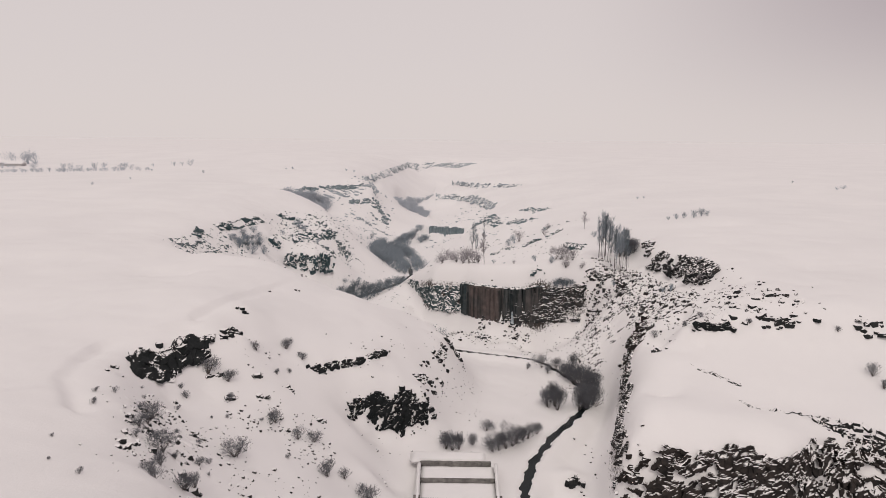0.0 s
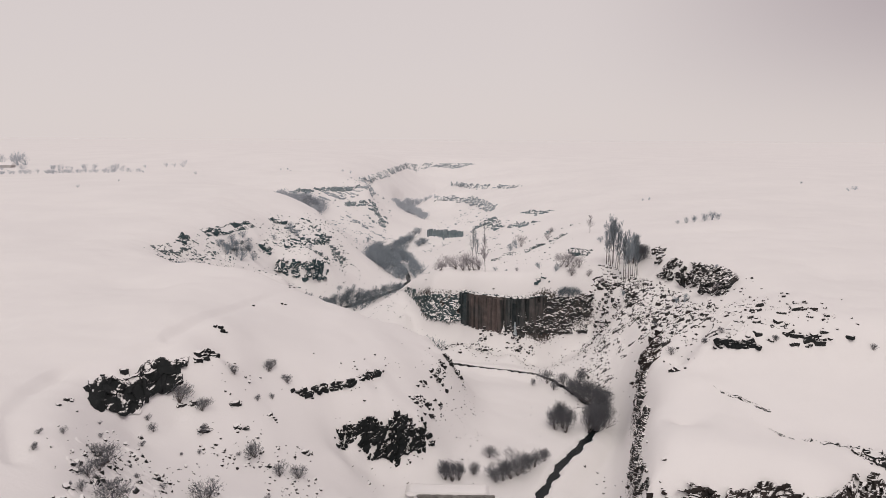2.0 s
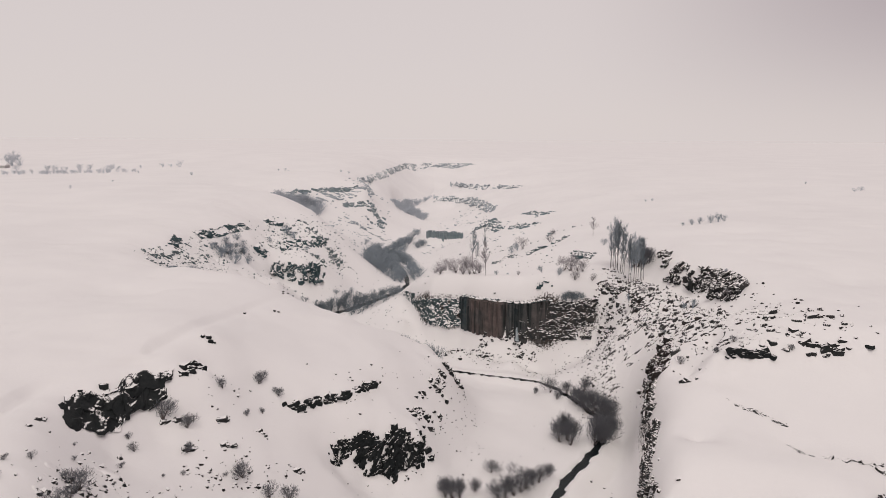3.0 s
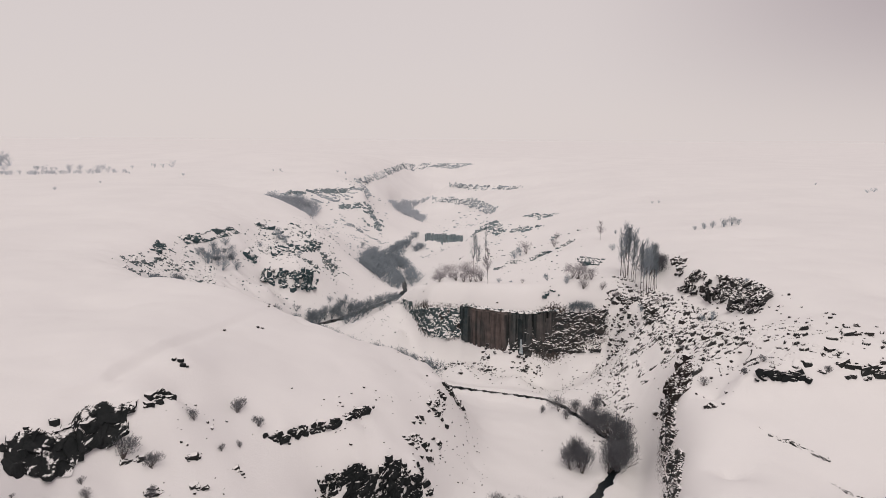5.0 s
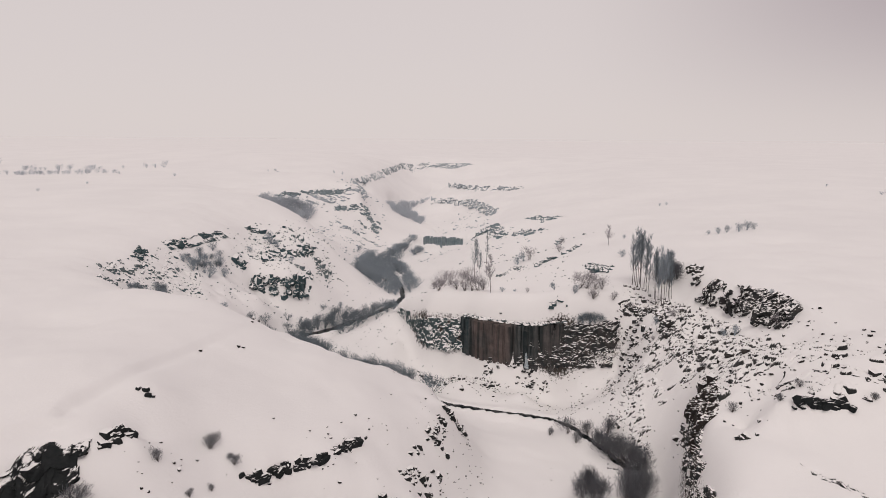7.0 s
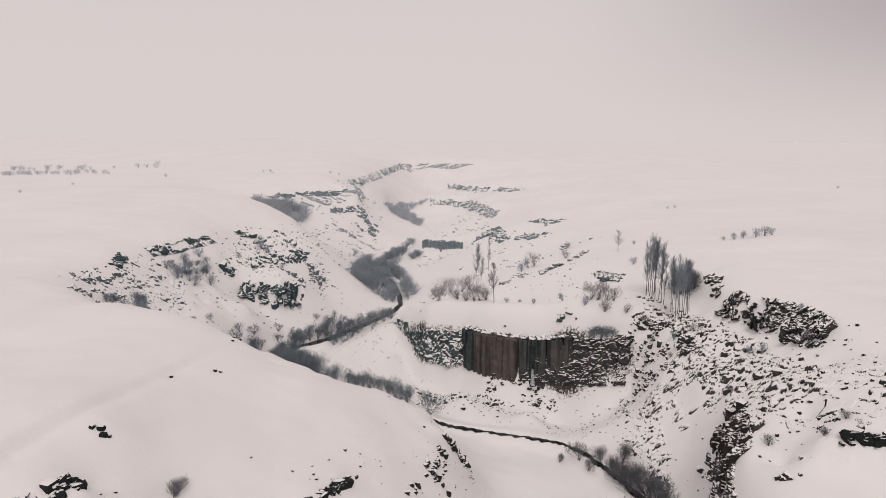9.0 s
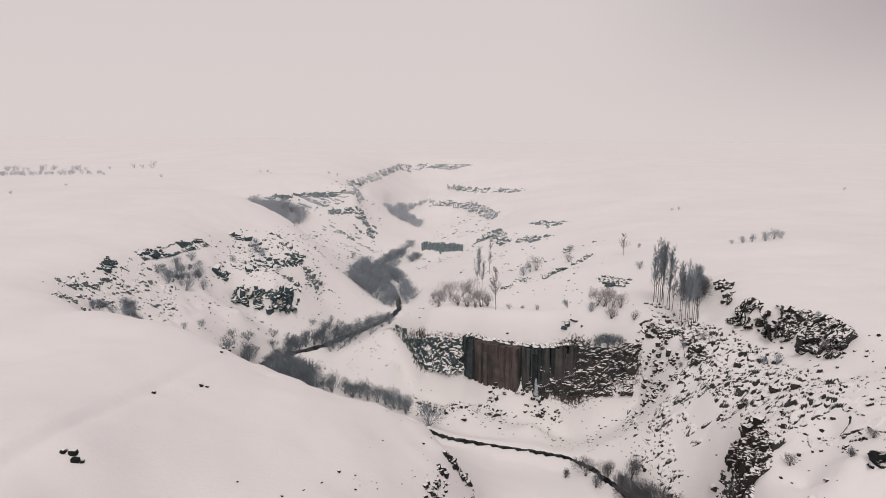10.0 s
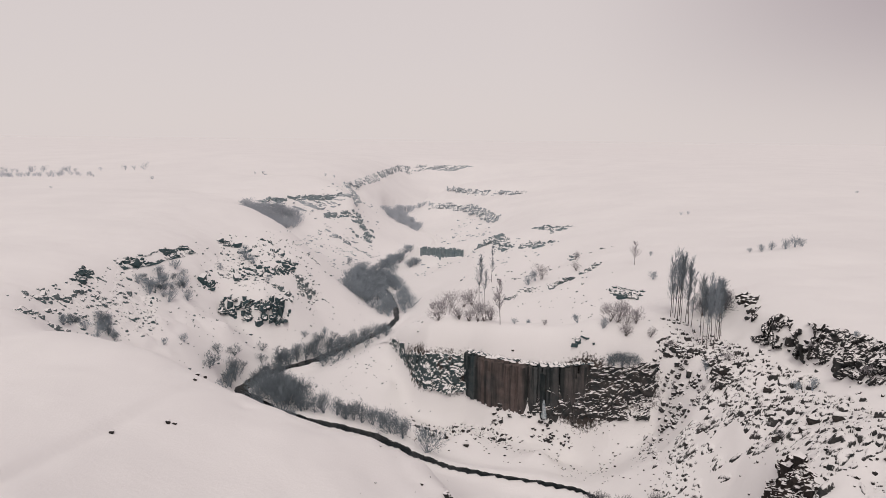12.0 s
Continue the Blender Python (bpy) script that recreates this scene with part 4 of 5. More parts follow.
M_CLIFF, _n4, _l4, _b4 = material("streaked_column_basalt", 0.85)
_g4, _s4 = _n4.new("ShaderNodeNewGeometry"), _n4.new("ShaderNodeMapping")
_l4.new(_g4.outputs["Position"], _s4.inputs["Vector"])
_s4.inputs["Scale"].default_value = (1.3, 1.3, 0.10)
_t4 = _n4.new("ShaderNodeTexNoise")
_t4.inputs["Scale"].default_value, _t4.inputs["Detail"].default_value = 0.9, 8
_l4.new(_s4.outputs[0], _t4.inputs["Vector"])
# Rust is paled and grey turned teal to put haze into the colour.
_rust = ramp(_n4, _l4, noise_node(_n4, _l4, 0.6, 7), (0.3, (0.080, 0.066, 0.062)), (0.7, (0.158, 0.124, 0.115)))
_grey = ramp(_n4, _l4, noise_node(_n4, _l4, 0.7, 6), (0.3, (0.022, 0.040, 0.046)), (0.7, (0.085, 0.092, 0.092)))
_xyz = _n4.new("ShaderNodeSeparateXYZ")
_l4.new(_g4.outputs["Position"], _xyz.inputs[0])
_where = ramp(_n4, _l4, math_node(_n4, _l4, "DIVIDE", _xyz.outputs["X"], 24.0), (0.20, (0, 0, 0)), (0.25, (1, 1, 1)), (0.48, (1, 1, 1)), (0.60, (0.1, 0.1, 0.1)), (0.80, (0.5, 0.5, 0.5)))
_blot = ramp(_n4, _l4, noise_node(_n4, _l4, 0.16, 3), (0.30, (0.5, 0.5, 0.5)), (0.46, (1, 1, 1)))
_wall = mix_node(_n4, _l4, math_node(_n4, _l4, "MULTIPLY", _where, _blot), _grey, _rust)
_streak = ramp(_n4, _l4, _t4.outputs["Fac"], (0.38, (0.24, 0.32, 0.34)), (0.54, (1, 1, 1)))
_dark = _n4.new("ShaderNodeMix")
_dark.data_type, _dark.blend_type = "RGBA", "MULTIPLY"
_dark.inputs[0].default_value = 0.85
_l4.new(_wall, _dark.inputs[6])
_l4.new(_streak, _dark.inputs[7])
_l4.new(_dark.outputs[2], _b4.inputs["Base Color"])
bump(_n4, _l4, _b4, noise_node(_n4, _l4, 2.5, 8, 0.7), 0.7, 0.25)

COLS = [column_mesh(M_CLIFF, 90 + k) for k in range(6)]
LIP, TOE = BREAKS["mesa_lip"][5:10], BREAKS["mesa_toe"][5:10]
for row, v in enumerate((0.3, 0.8)):
    count = 50
    for k in range(count):
        u = (k + 0.5 * row + rng.uniform(-0.25, 0.25)) / count
        a, b = along(LIP, min(u, 1)), along(TOE, min(u, 1))
        p = a + (b - a) * v
        smooth = p[0] < 12.5
        broken = row and rng.random() < 0.18
        top = a[2] - row * rng.uniform(0.0, 0.35) - (rng.uniform(0.8, 3.0) if broken else 0)
        foot = min(b[2], ground_at(b[0], b[1])) - 0.9
        w = rng.uniform(1.2, 1.7) if smooth else rng.uniform(0.6, 1.15)
        q = p + (b - a) * (0 if smooth else rng.uniform(-0.22, 0.16))
        m = pose(q[0], q[1], foot, rng.uniform(-1.5, 1.5), rng.uniform(-1.5, 1.5), rng.uniform(0, 360)) @ Matrix.Diagonal((w, w, max(top - foot, 1.2), 1))
        part("column", rng.choice(COLS), None, cliff, m=cliff_inv @ m)
for k in range(70):
    u = rng.random()
    a, b = along(LIP, u), along(TOE, u)
    p = a + (b - a) * rng.uniform(-0.1, 0.5)
    s = rng.uniform(0.3, 0.8)
    m = pose(p[0], p[1], a[2] - 0.1 * s, rng.uniform(-20, 20), rng.uniform(-20, 20), rng.uniform(0, 360)) @ Matrix.Diagonal((s * 1.3, s, s * 0.8, 1))
    part("block", rng.choice(MID_BLOCKS), None, cliff, m=cliff_inv @ m)
for k in range(26):
    u = (k + rng.random()) / 26
    a, b = along(LIP, u), along(TOE, u)
    p = a + (b - a) * rng.uniform(0.05, 0.65)
    s = rng.uniform(0.6, 1.35)
    m = pose(p[0], p[1] + 0.15, a[2] - 0.72 * s * 0.5, rng.uniform(-8, 8), rng.uniform(-8, 8), rng.uniform(0, 360)) @ Matrix.Diagonal((s * 1.2, s, s * 0.55, 1))
    part("snow_cornice", rng.choice(CAPS), None, cliff, m=cliff_inv @ m)


def ice_fall(x, y, z0, z1, wide, seed):
    rng = random.Random(seed)
    bm = bmesh.new()
    rows = 9
    grid = []
    for j in range(rows):
        f = j / (rows - 1)
        w = wide * (0.35 + 0.9 * f ** 2)
        grid.append([bm.verts.new(((c / 6 - 0.5) * w + rng.uniform(-0.05, 0.05), -0.35 * f - 0.35 * math.sin(math.pi * c / 6) * (0.5 + f) + rng.uniform(-0.05, 0.05), (z1 - z0) * (1 - f))) for c in range(7)])
    for a, b in zip(grid, grid[1:]):
        for c in range(6):
            bm.faces.new((a[c], b[c], b[c + 1], a[c + 1]))
    edge = [g[0] for g in grid] + grid[-1][1:] + [g[-1] for g in grid[-2::-1]]
    back = [bm.verts.new((v.co.x * 0.8, 0.35, v.co.z)) for v in edge]
    for k in range(len(edge) - 1):
        bm.faces.new((edge[k], back[k], back[k + 1], edge[k + 1]))
    bmesh.ops.recalc_face_normals(bm, faces=bm.faces)
    me = bm_mesh("ice_fall", bm, True)
    me.materials.append(M_ICE)
    ob = new("ice_fall", me)
    ob.matrix_basis = pose(x, y, z0, 0, 0, 20)
    return tagged(ob, "frozen trickle of blue-white ice on the basalt cliff", "ice")


crag("bulging teal-grey basalt flank patched with snow", [(-13.5, 178)] + BREAKS["mesa_lip"][:7], [(-13.6, 177)] + BREAKS["mesa_toe"][:7], 0.7, 0.35, M_FLANK, 58, tall=1.1, dense=0.25, fringe=0.2, parts=60, over=0.06, lean=0.15, sheet=(1.7, 1.6, 0.7, 1.0, 0.15, 0.0))
ice_fall(4.6, 156.6, -8.2, -5.6, 0.55, 1)
ice_fall(15.4, 148.6, -12.4, -9.6, 0.6, 2)

# ---- rock outcrops ----
B = BREAKS
DARK = "dark basalt outcrop breaking through the snow"
CRAG_TOP = [(-37.9, 74.2), (-36.6, 75.7), (-35.4, 77.0), (-33.9, 79.2), (-33.3, 80.9), (-32.5, 82.0), (-30.4, 82.9), (-29.2, 83.3)]
CRAG_FOOT = [(-35.6, 70.2), (-34.5, 71.4), (-33.2, 72.8), (-31.7, 74.7), (-31.7, 76.2), (-31.0, 78.2), (-30.3, 79.2), (-29.3, 80.3), (-28.2, 81.2)]
crag("large dark basalt crag with snow on its ledges", CRAG_TOP, CRAG_FOOT, 1.3, 0.45, M_WALL_ROCK, 21, tall=1.0, fringe=0.03, dense=0.35, sink=0.75, over=0.03, lean=0.1, sheet=(2.4, 1.8, 0.9, 0.9, 0.14, 0.7))
crag("dark rocks at the end of a snowy brow", [(-29.1, 83.0), (-27.9, 84.2), (-27.4, 86.6)], 0.6, 1.05, 0.85, M_WALL_ROCK, 221, sink=0.6, fringe=0.3)
crag("sparse dark rocks down a snow slope", [(-35.9, 69.4), (-33.4, 64.8), (-31.4, 61.4)], 0.8, 0.36, 0.14, M_CRAG, 222, fringe=0.5)
crag("sparse dark rocks down a snow slope", [(-30.8, 68.4), (-29.4, 65.4), (-27.6, 59), (-25.6, 52.4), (-24.2, 50)], 1.5, 0.42, 0.14, M_CRAG, 223, fringe=0.5)
crag("two dark rocks on the snow brow", [(-29.4, 91.8), (-27.6, 90.6)], 0.4, 0.6, 0.42, M_BLACK, 224, fringe=0.5)
for k, (x, y, w) in enumerate(((-24.2, 81.4, 0.75), (-22.8, 79.6, 0.8), (-20.4, 83.6, 0.5), (-28.4, 78.9, 0.5), (-26.0, 77.2, 0.5), (-16.1, 82.4, 0.55), (-18.9, 77, 0.4), (-22.3, 53.4, 0.7), (-20.8, 51.4, 0.6), (-25.6, 65.8, 0.5), (-24.0, 58.4, 0.6))):
    crag("small cluster of dark rocks in snow", [(x - 0.8, y - 0.4), (x, y), (x + 0.8, y + 0.5)], 0.25, w, 0.62, M_CRAG, 900 + k, long=1.2, tall=0.8, fringe=0.6, wild=0.5)


crag("low broken basalt ledge along a snow slope", [(-19.6, 89), (-17.3, 90.2), (-16.1, 91.7), (-14.4, 93.3), (-12, 94.6), (-9.6, 98.2), (-8, 101.2)], 0.3, 0.66, 0.62, M_WALL_ROCK, 24, long=1.3, tall=1.0, sink=0.55, fringe=0.4, wild=0.9)
CLUSTER_TOP = [(-14.0, 89.8), (-13.2, 90.6), (-11.6, 91.8), (-9.5, 92.7), (-7.6, 93.3), (-6, 94.4), (-3.9, 95.3), (-2.2, 96.0), (-0.9, 96.6)]
CLUSTER_FOOT = [(-13.9, 88.6), (-12.9, 89.2), (-11.6, 90.7), (-9.3, 90.9), (-6, 91.6), (-3.6, 93.0), (-2.0, 94.4), (-0.9, 95.2)]
crag("bristling cluster of dark basalt columns", CLUSTER_TOP, CLUSTER_FOOT, 0.62, 0.78, M_BLACK, 25, tall=1.4, tip=7, sink=0.8, dense=0.6, fringe=0.2, parts=140, wild=0.7, over=0.05, sheet=(0.55, 1.5, 0.8, 0.94, 0.14, 0.8))
crag("steep snow nose speckled with small dark rocks", B["nose_lip"], [tuple((np.array(a) + np.array(b)) / 2) for a, b in zip(B["nose_lip"], B["nose_toe"])], 0.5, 0.26, M_CRAG, 26, tall=1.1, fringe=1.5)
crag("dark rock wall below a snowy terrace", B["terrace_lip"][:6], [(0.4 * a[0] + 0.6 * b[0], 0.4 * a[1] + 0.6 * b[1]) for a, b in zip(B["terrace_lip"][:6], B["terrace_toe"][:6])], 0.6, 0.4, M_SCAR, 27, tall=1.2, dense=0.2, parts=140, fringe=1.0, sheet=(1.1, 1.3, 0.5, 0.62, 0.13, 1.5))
crag("rugged dark basalt scarp with snowy ledges", B["terrace_lip"][5:], B["terrace_toe"][5:], 0.7, 0.4, M_SCARP, 28, tall=1.1, dense=0.08, fringe=0.5, parts=160, sheet=(2.0, 1.3, 1.1, 0.9, 0.15, 1.0))
crag("dark overhanging rock shelf along a snow step", [(38.2, 100.2), (41.2, 99.3), (44.6, 98.7)], 0.3, 0.85, 0.85, M_BLACK, 29, long=1.25, tall=0.95, fringe=0.3, wild=0.3)
crag("broken dark rocks along a snow step", [(45.6, 99.4), (48.7, 98.4), (52.3, 97.5), (55.6, 97)], 1.0, 0.75, 0.42, M_CRAG, 291, long=1.1, tall=0.9, sink=0.6, fringe=0.5, wild=0.7)
crag("two dark rocks on a snow step", [(54, 97.4), (56.6, 96.8)], 0.5, 1.3, 0.5, M_BLACK, 292, long=1.2, tall=0.8, fringe=0.3)
crag("broken dark rocks on a snow step", [(60.4, 96.6), (62.5, 95), (65.5, 95)], 1.0, 1.0, 0.5, M_CRAG, 293, tall=0.8)
crag("scattered dark rocks above a snow step", [(39, 104.5), (44, 104.5), (48.5, 101.2), (52, 101)], 1.6, 0.8, 0.14, M_CRAG, 294, long=1.1, tall=0.8, sink=0.6, fringe=0.6)
SCAR_TOP = [(45.4, 147.5), (47.4, 143.4), (50.0, 138.1), (52.4, 132.5), (52.7, 127.3), (52.2, 123.5)]
SCAR_FOOT = [(43.8, 144.0), (46.1, 136.1), (47.6, 131.7), (48.3, 126.5), (50.1, 122.5)]
crag("broken basalt scar under the snow plateau", SCAR_TOP, SCAR_FOOT, 1.0, 0.5, M_BROKEN, 30, tall=1.0, dense=0.16, parts=120, fringe=1.0, sheet=(1.3, 1.1, 1.2, 0.82, 0.15, 1.2))
crag("small dark rocks beyond a basalt scar", [(46.6, 154), (46.2, 150.5), (45.4, 147)], 0.9, 1.0, 0.5, M_SCAR, 230)
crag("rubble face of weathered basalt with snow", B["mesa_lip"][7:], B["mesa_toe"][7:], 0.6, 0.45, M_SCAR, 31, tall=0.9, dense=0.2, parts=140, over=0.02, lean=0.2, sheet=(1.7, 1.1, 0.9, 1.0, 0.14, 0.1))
crag("snow-dusted blocks along the foot of the columns", [(x, y - 0.9, z) for x, y, z in B["mesa_toe"][6:10]], 0.8, 0.6, 0.5, M_RUBBLE, 59, tall=0.9, dense=0.7)
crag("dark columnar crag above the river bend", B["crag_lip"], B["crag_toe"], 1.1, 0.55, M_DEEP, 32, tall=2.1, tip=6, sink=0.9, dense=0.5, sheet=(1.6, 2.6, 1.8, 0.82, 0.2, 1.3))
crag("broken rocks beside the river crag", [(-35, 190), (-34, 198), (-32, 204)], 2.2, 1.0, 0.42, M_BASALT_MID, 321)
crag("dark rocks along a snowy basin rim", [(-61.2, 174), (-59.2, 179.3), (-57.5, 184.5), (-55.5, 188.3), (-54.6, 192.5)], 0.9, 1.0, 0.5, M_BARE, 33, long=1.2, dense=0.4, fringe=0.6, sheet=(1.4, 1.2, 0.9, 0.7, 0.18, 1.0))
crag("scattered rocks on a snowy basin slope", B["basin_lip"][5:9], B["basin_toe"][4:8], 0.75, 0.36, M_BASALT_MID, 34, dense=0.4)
crag("haze-tinted basalt ledge on a snow knoll", [(-50.9, 185.6), (-49.4, 186), (-47.4, 187.4)], 0.8, 1.2, 0.85, M_DEEP, 35)
crag("haze-tinted basalt ledge on a snow knoll", [(-44.8, 190.2), (-42.3, 192.8), (-39.6, 198.7), (-37.6, 202), (-35.8, 206.6)], 0.9, 1.15, 0.7, M_DEEP, 351)
crag("haze-tinted basalt ledge on a snow knoll", [(-53.2, 205.8), (-50.8, 208), (-48.8, 207)], 0.9, 1.3, 0.78, M_DEEP, 352)
far_wall = base("column_wall", pose(-1, 271, -11), "distant wall of haze-pale basalt columns", "cliff")
far_inv = far_wall.matrix_basis.inverted()
WALL_COLS = [column_mesh(M_HAZE, 190 + k) for k in range(4)]
rng = random.Random(36)
for k in range(34):
    u = 0.14 + 0.74 * (k + rng.uniform(-0.2, 0.2)) / 33
    a, b = along(B["wall_lip"], u), along(B["wall_toe"], u)
    p = a + (b - a) * rng.uniform(0.5, 0.8)
    foot = b[2] - 1.2
    w = rng.uniform(0.7, 1.0)
    m = pose(p[0], p[1], foot, 0, 0, rng.uniform(0, 360)) @ Matrix.Diagonal((w, w, a[2] - foot - rng.uniform(0.0, 0.9), 1))
    part("column", rng.choice(WALL_COLS), None, far_wall, m=far_inv @ m)
rock_face("distant haze-pale cliff under the snow plateau", B["far_west_lip"], B["far_west_toe"], 0.05, 0.31, -0.08, 0.6, 1.5, 1.6, 1.4, 0.55, M_BASALT_FAR, 37, 0.4)
rock_face("distant haze-pale cliff under the snow plateau", B["far_west_lip"], B["far_west_toe"], 0.31, 0.99, -0.08, 0.5, 1.9, 1.8, 1.6, 0.55, M_BASALT_FAR, 38, 0.55)

def ledge(x0, y0, x1, y1, deep, size, cover, mat, seed, label, res=0.24):
    """A short broken ledge across a slope."""
    line = [(x0 + (x1 - x0) * k / 6, y0 + (y1 - y0) * k / 6 + 0.3 * math.sin(k * 2.1 + seed)) for k in range(7)]
    lip = [(x, y, ground_at(x, y)) for x, y in line]
    toe = [(x, y - deep, ground_at(x, y - deep)) for x, y in line]
    return rock_face(label, lip, toe, 0, 1, -0.1, 1.1, size, size, size, cover, mat, seed, res, lean=1.2)



crag("dark rock patch on the snowy mesa", [(31, 175), (33.4, 171.4), (36.8, 168)], [(30.8, 170.5), (32.6, 167.4), (35.2, 165)], 1.0, 0.6, M_BARE, 42, long=1.2, tall=0.8, sink=0.6, dense=0.6, fringe=0.4, sheet=(1.8, 1.3, 0.7, 1.0, 0.2, 0.5))
crag(DARK, [(20, 183), (22, 184.6), (25.5, 187)], 0.8, 1.0, 0.5, M_BASALT_MID, 43)
ledge(31, 264, 41, 258, 2.2, 1.0, 0.62, M_HAZE, 44, "haze-pale rocks on a far snow slope", 0.4)
ledge(9, 262, 21, 255, 4.0, 1.2, 0.85, M_HAZE, 45, "haze-pale cliff on a far snow slope", 0.4)
ledge(22, 242, 33, 237, 2.2, 0.9, 0.7, M_HAZE, 46, "haze-pale rocks on a far snow slope", 0.4)
rock_face("haze-pale cliff band beyond the river", B["band_lip"], B["band_toe"], 0, 1, -0.1, 1.0, 2.0, 2.2, 1.4, 0.7, M_BASALT_FAR, 47, 0.5)
rock_face("far cliff paled as if fading into mist", B["upper_lip"], B["upper_toe"], 0, 1, -0.1, 0.9, 2.2, 2.2, 1.4, 0.62, M_BASALT_FAR, 48, 0.5)
ledge(-41, 292, -24, 290, 2.0, 1.1, 0.62, M_BASALT_FAR, 49, "haze-pale rocks on a far snow slope", 0.4)
ledge(-28, 256, -21, 250, 1.6, 0.9, 0.62, M_BASALT_FAR, 50, "haze-pale rocks on a far snow slope", 0.4)
crag("haze-pale rock band under the plateau brow", [(-66.5, 289), (-61.6, 295.3), (-53, 302.9), (-44.5, 308.6), (-40, 311)], 0.9, 1.7, 0.62, M_HAZE, 61, long=1.4, tall=0.9, fringe=0.4)
crag("haze-pale rocks on a far snow slope", [(-45.2, 297.9), (-37.6, 303.5), (-33, 309)], 0.8, 1.2, 0.5, M_HAZE, 62, long=1.3)
crag("haze-pale rocks on a far snow slope", [(-34, 298), (-28.7, 300.7), (-27.1, 308)], 1.6, 1.0, 0.36, M_HAZE, 63)
crag("snow-dusted rocks between cliff and scar", [(31.7, 146.3), (34.2, 145.4), (36.3, 140.8), (38.1, 137.2), (40.6, 136.5)], 1.4, 0.8, 0.42, M_SCAR, 64, tall=0.9)
for line, wide, size, cover, mat, seed in (
        ([(19.4, 150.2), (20.9, 148.9), (22.4, 147.9)], 0.8, 0.8, 0.55, M_BARE, 401),
        ([(23.1, 185.1), (24.9, 185.7), (27, 187)], 0.7, 0.9, 0.55, M_BARE, 402),
        ([(29.3, 187.8), (31.5, 191), (33.7, 194.4)], 0.9, 0.7, 0.4, M_BASALT_MID, 403),
        ([(12.8, 184), (15, 186.5), (17.1, 188.1), (19.1, 185.7)], 1.2, 0.9, 0.5, M_BASALT_MID, 404),
        ([(11, 263), (15.2, 260.8), (16.9, 252), (18.7, 243)], 1.7, 1.4, 0.62, M_HAZE, 405),
        ([(21.8, 239.7), (25.3, 242.4), (26.3, 233)], 1.4, 1.1, 0.55, M_HAZE, 406),
        ([(28.6, 266), (32.4, 263), (33.6, 250), (37.2, 254)], 1.5, 1.3, 0.55, M_HAZE, 407),
        ([(30.8, 210.8), (33.4, 217.2)], 1.1, 0.9, 0.5, M_HAZE, 408),
        ([(-37.4, 200.4), (-36.4, 203.4), (-35.6, 206.6)], 0.9, 1.1, 0.7, M_BARE, 409),
        ([(-45.4, 214.6), (-43.6, 214.2), (-42.0, 213.0)], 0.8, 1.1, 0.6, M_BARE, 410),
        ([(-61.8, 160.2), (-62.4, 164), (-62.9, 167.7)], 1.0, 0.9, 0.5, M_BARE, 411),
        ([(-29, 300), (-31.5, 306), (-36, 304)], 1.6, 1.2, 0.5, M_HAZE, 412)):
    crag("rocks breaking through a snow slope", line, wide, size, cover, mat, seed, tall=0.9, fringe=0.7, wild=0.8)
crag("snow-dusted rubble beside the cliff's end", [(34.0, 146.5), (33.6, 143.5), (32.4, 140.2), (31.4, 137)], 3.0, 0.55, 0.42, M_RUBBLE, 413, tall=0.8, fringe=2.0)
crag("thin line of dark stones in snow", [(36.3, 93.2), (38.8, 89.8), (40.9, 87.0)], 0.22, 0.55, 0.62, M_CRAG, 51, long=1.5, tall=0.6, fringe=0.6)
crag("thin line of dark stones in snow", [(39.4, 84.0), (41, 81.6), (45, 81.4), (48, 81.3)], 0.25, 0.55, 0.62, M_CRAG, 52, long=1.5, tall=0.6, fringe=0.6)
crag(DARK, [(47.5, 81.2), (51, 79), (54.4, 77.6), (58, 76)], 1.3, 0.7, 0.55, M_CRAG, 53)
crag(DARK, [(32.2, 99.2), (34.2, 98.2)], 0.4, 1.0, 0.7, M_CRAG, 54, fringe=0.4)
crag("dark cleft of broken basalt", [(36.2, 117.5), (35.6, 113.5), (34.4, 109), (32.6, 105)], [(34.2, 118), (33.0, 113.5), (31.4, 109), (30.0, 105)], 0.8, 0.4, M_SCARP, 55, tall=1.5, dense=0.3, fringe=0.3, sheet=(1.0, 1.7, 0.9, 0.95, 0.15, 0.6))
outcrop("low dark rock on the gorge floor", [(16.4, 84.6, -15), (19.4, 84.2, -15)], [(16.6, 83.6, -15), (19.2, 83.4, -15)], 10, 0.8, CRAG_BLOCKS, 56)

# ---- boulders and loose stones ----
block_sheet("snowy slope of broken brown basalt rubble", 38.0, 127, 10.0, 22, 1.6, 0.7, 0.62, M_RUBBLE, 141, turn=-4, res=0.14)
block_sheet("fine rubble under snow below the cliff", 33.0, 131, 9.5, 17, 0.85, 0.42, 0.5, M_RUBBLE, 147, turn=-8, res=0.13)
block_sheet("snow-dusted rubble fan below the cliff", 4.5, 151.4, 9.5, 5, 1.4, 0.62, 0.72, M_RUBBLE, 142)
block_sheet("snow-dusted rubble beside the plateau step", 45, 107, 11, 8, 2.2, 0.55, 0.3, M_CRAG, 143)
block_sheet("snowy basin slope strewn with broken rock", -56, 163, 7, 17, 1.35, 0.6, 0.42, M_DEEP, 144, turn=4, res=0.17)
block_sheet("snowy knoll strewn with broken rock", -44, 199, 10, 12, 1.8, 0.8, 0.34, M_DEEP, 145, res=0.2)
block_sheet("snow-buried rocks down a slope", -26.6, 60, 3.6, 12, 1.5, 0.6, 0.4, M_CRAG, 148, turn=20.0)
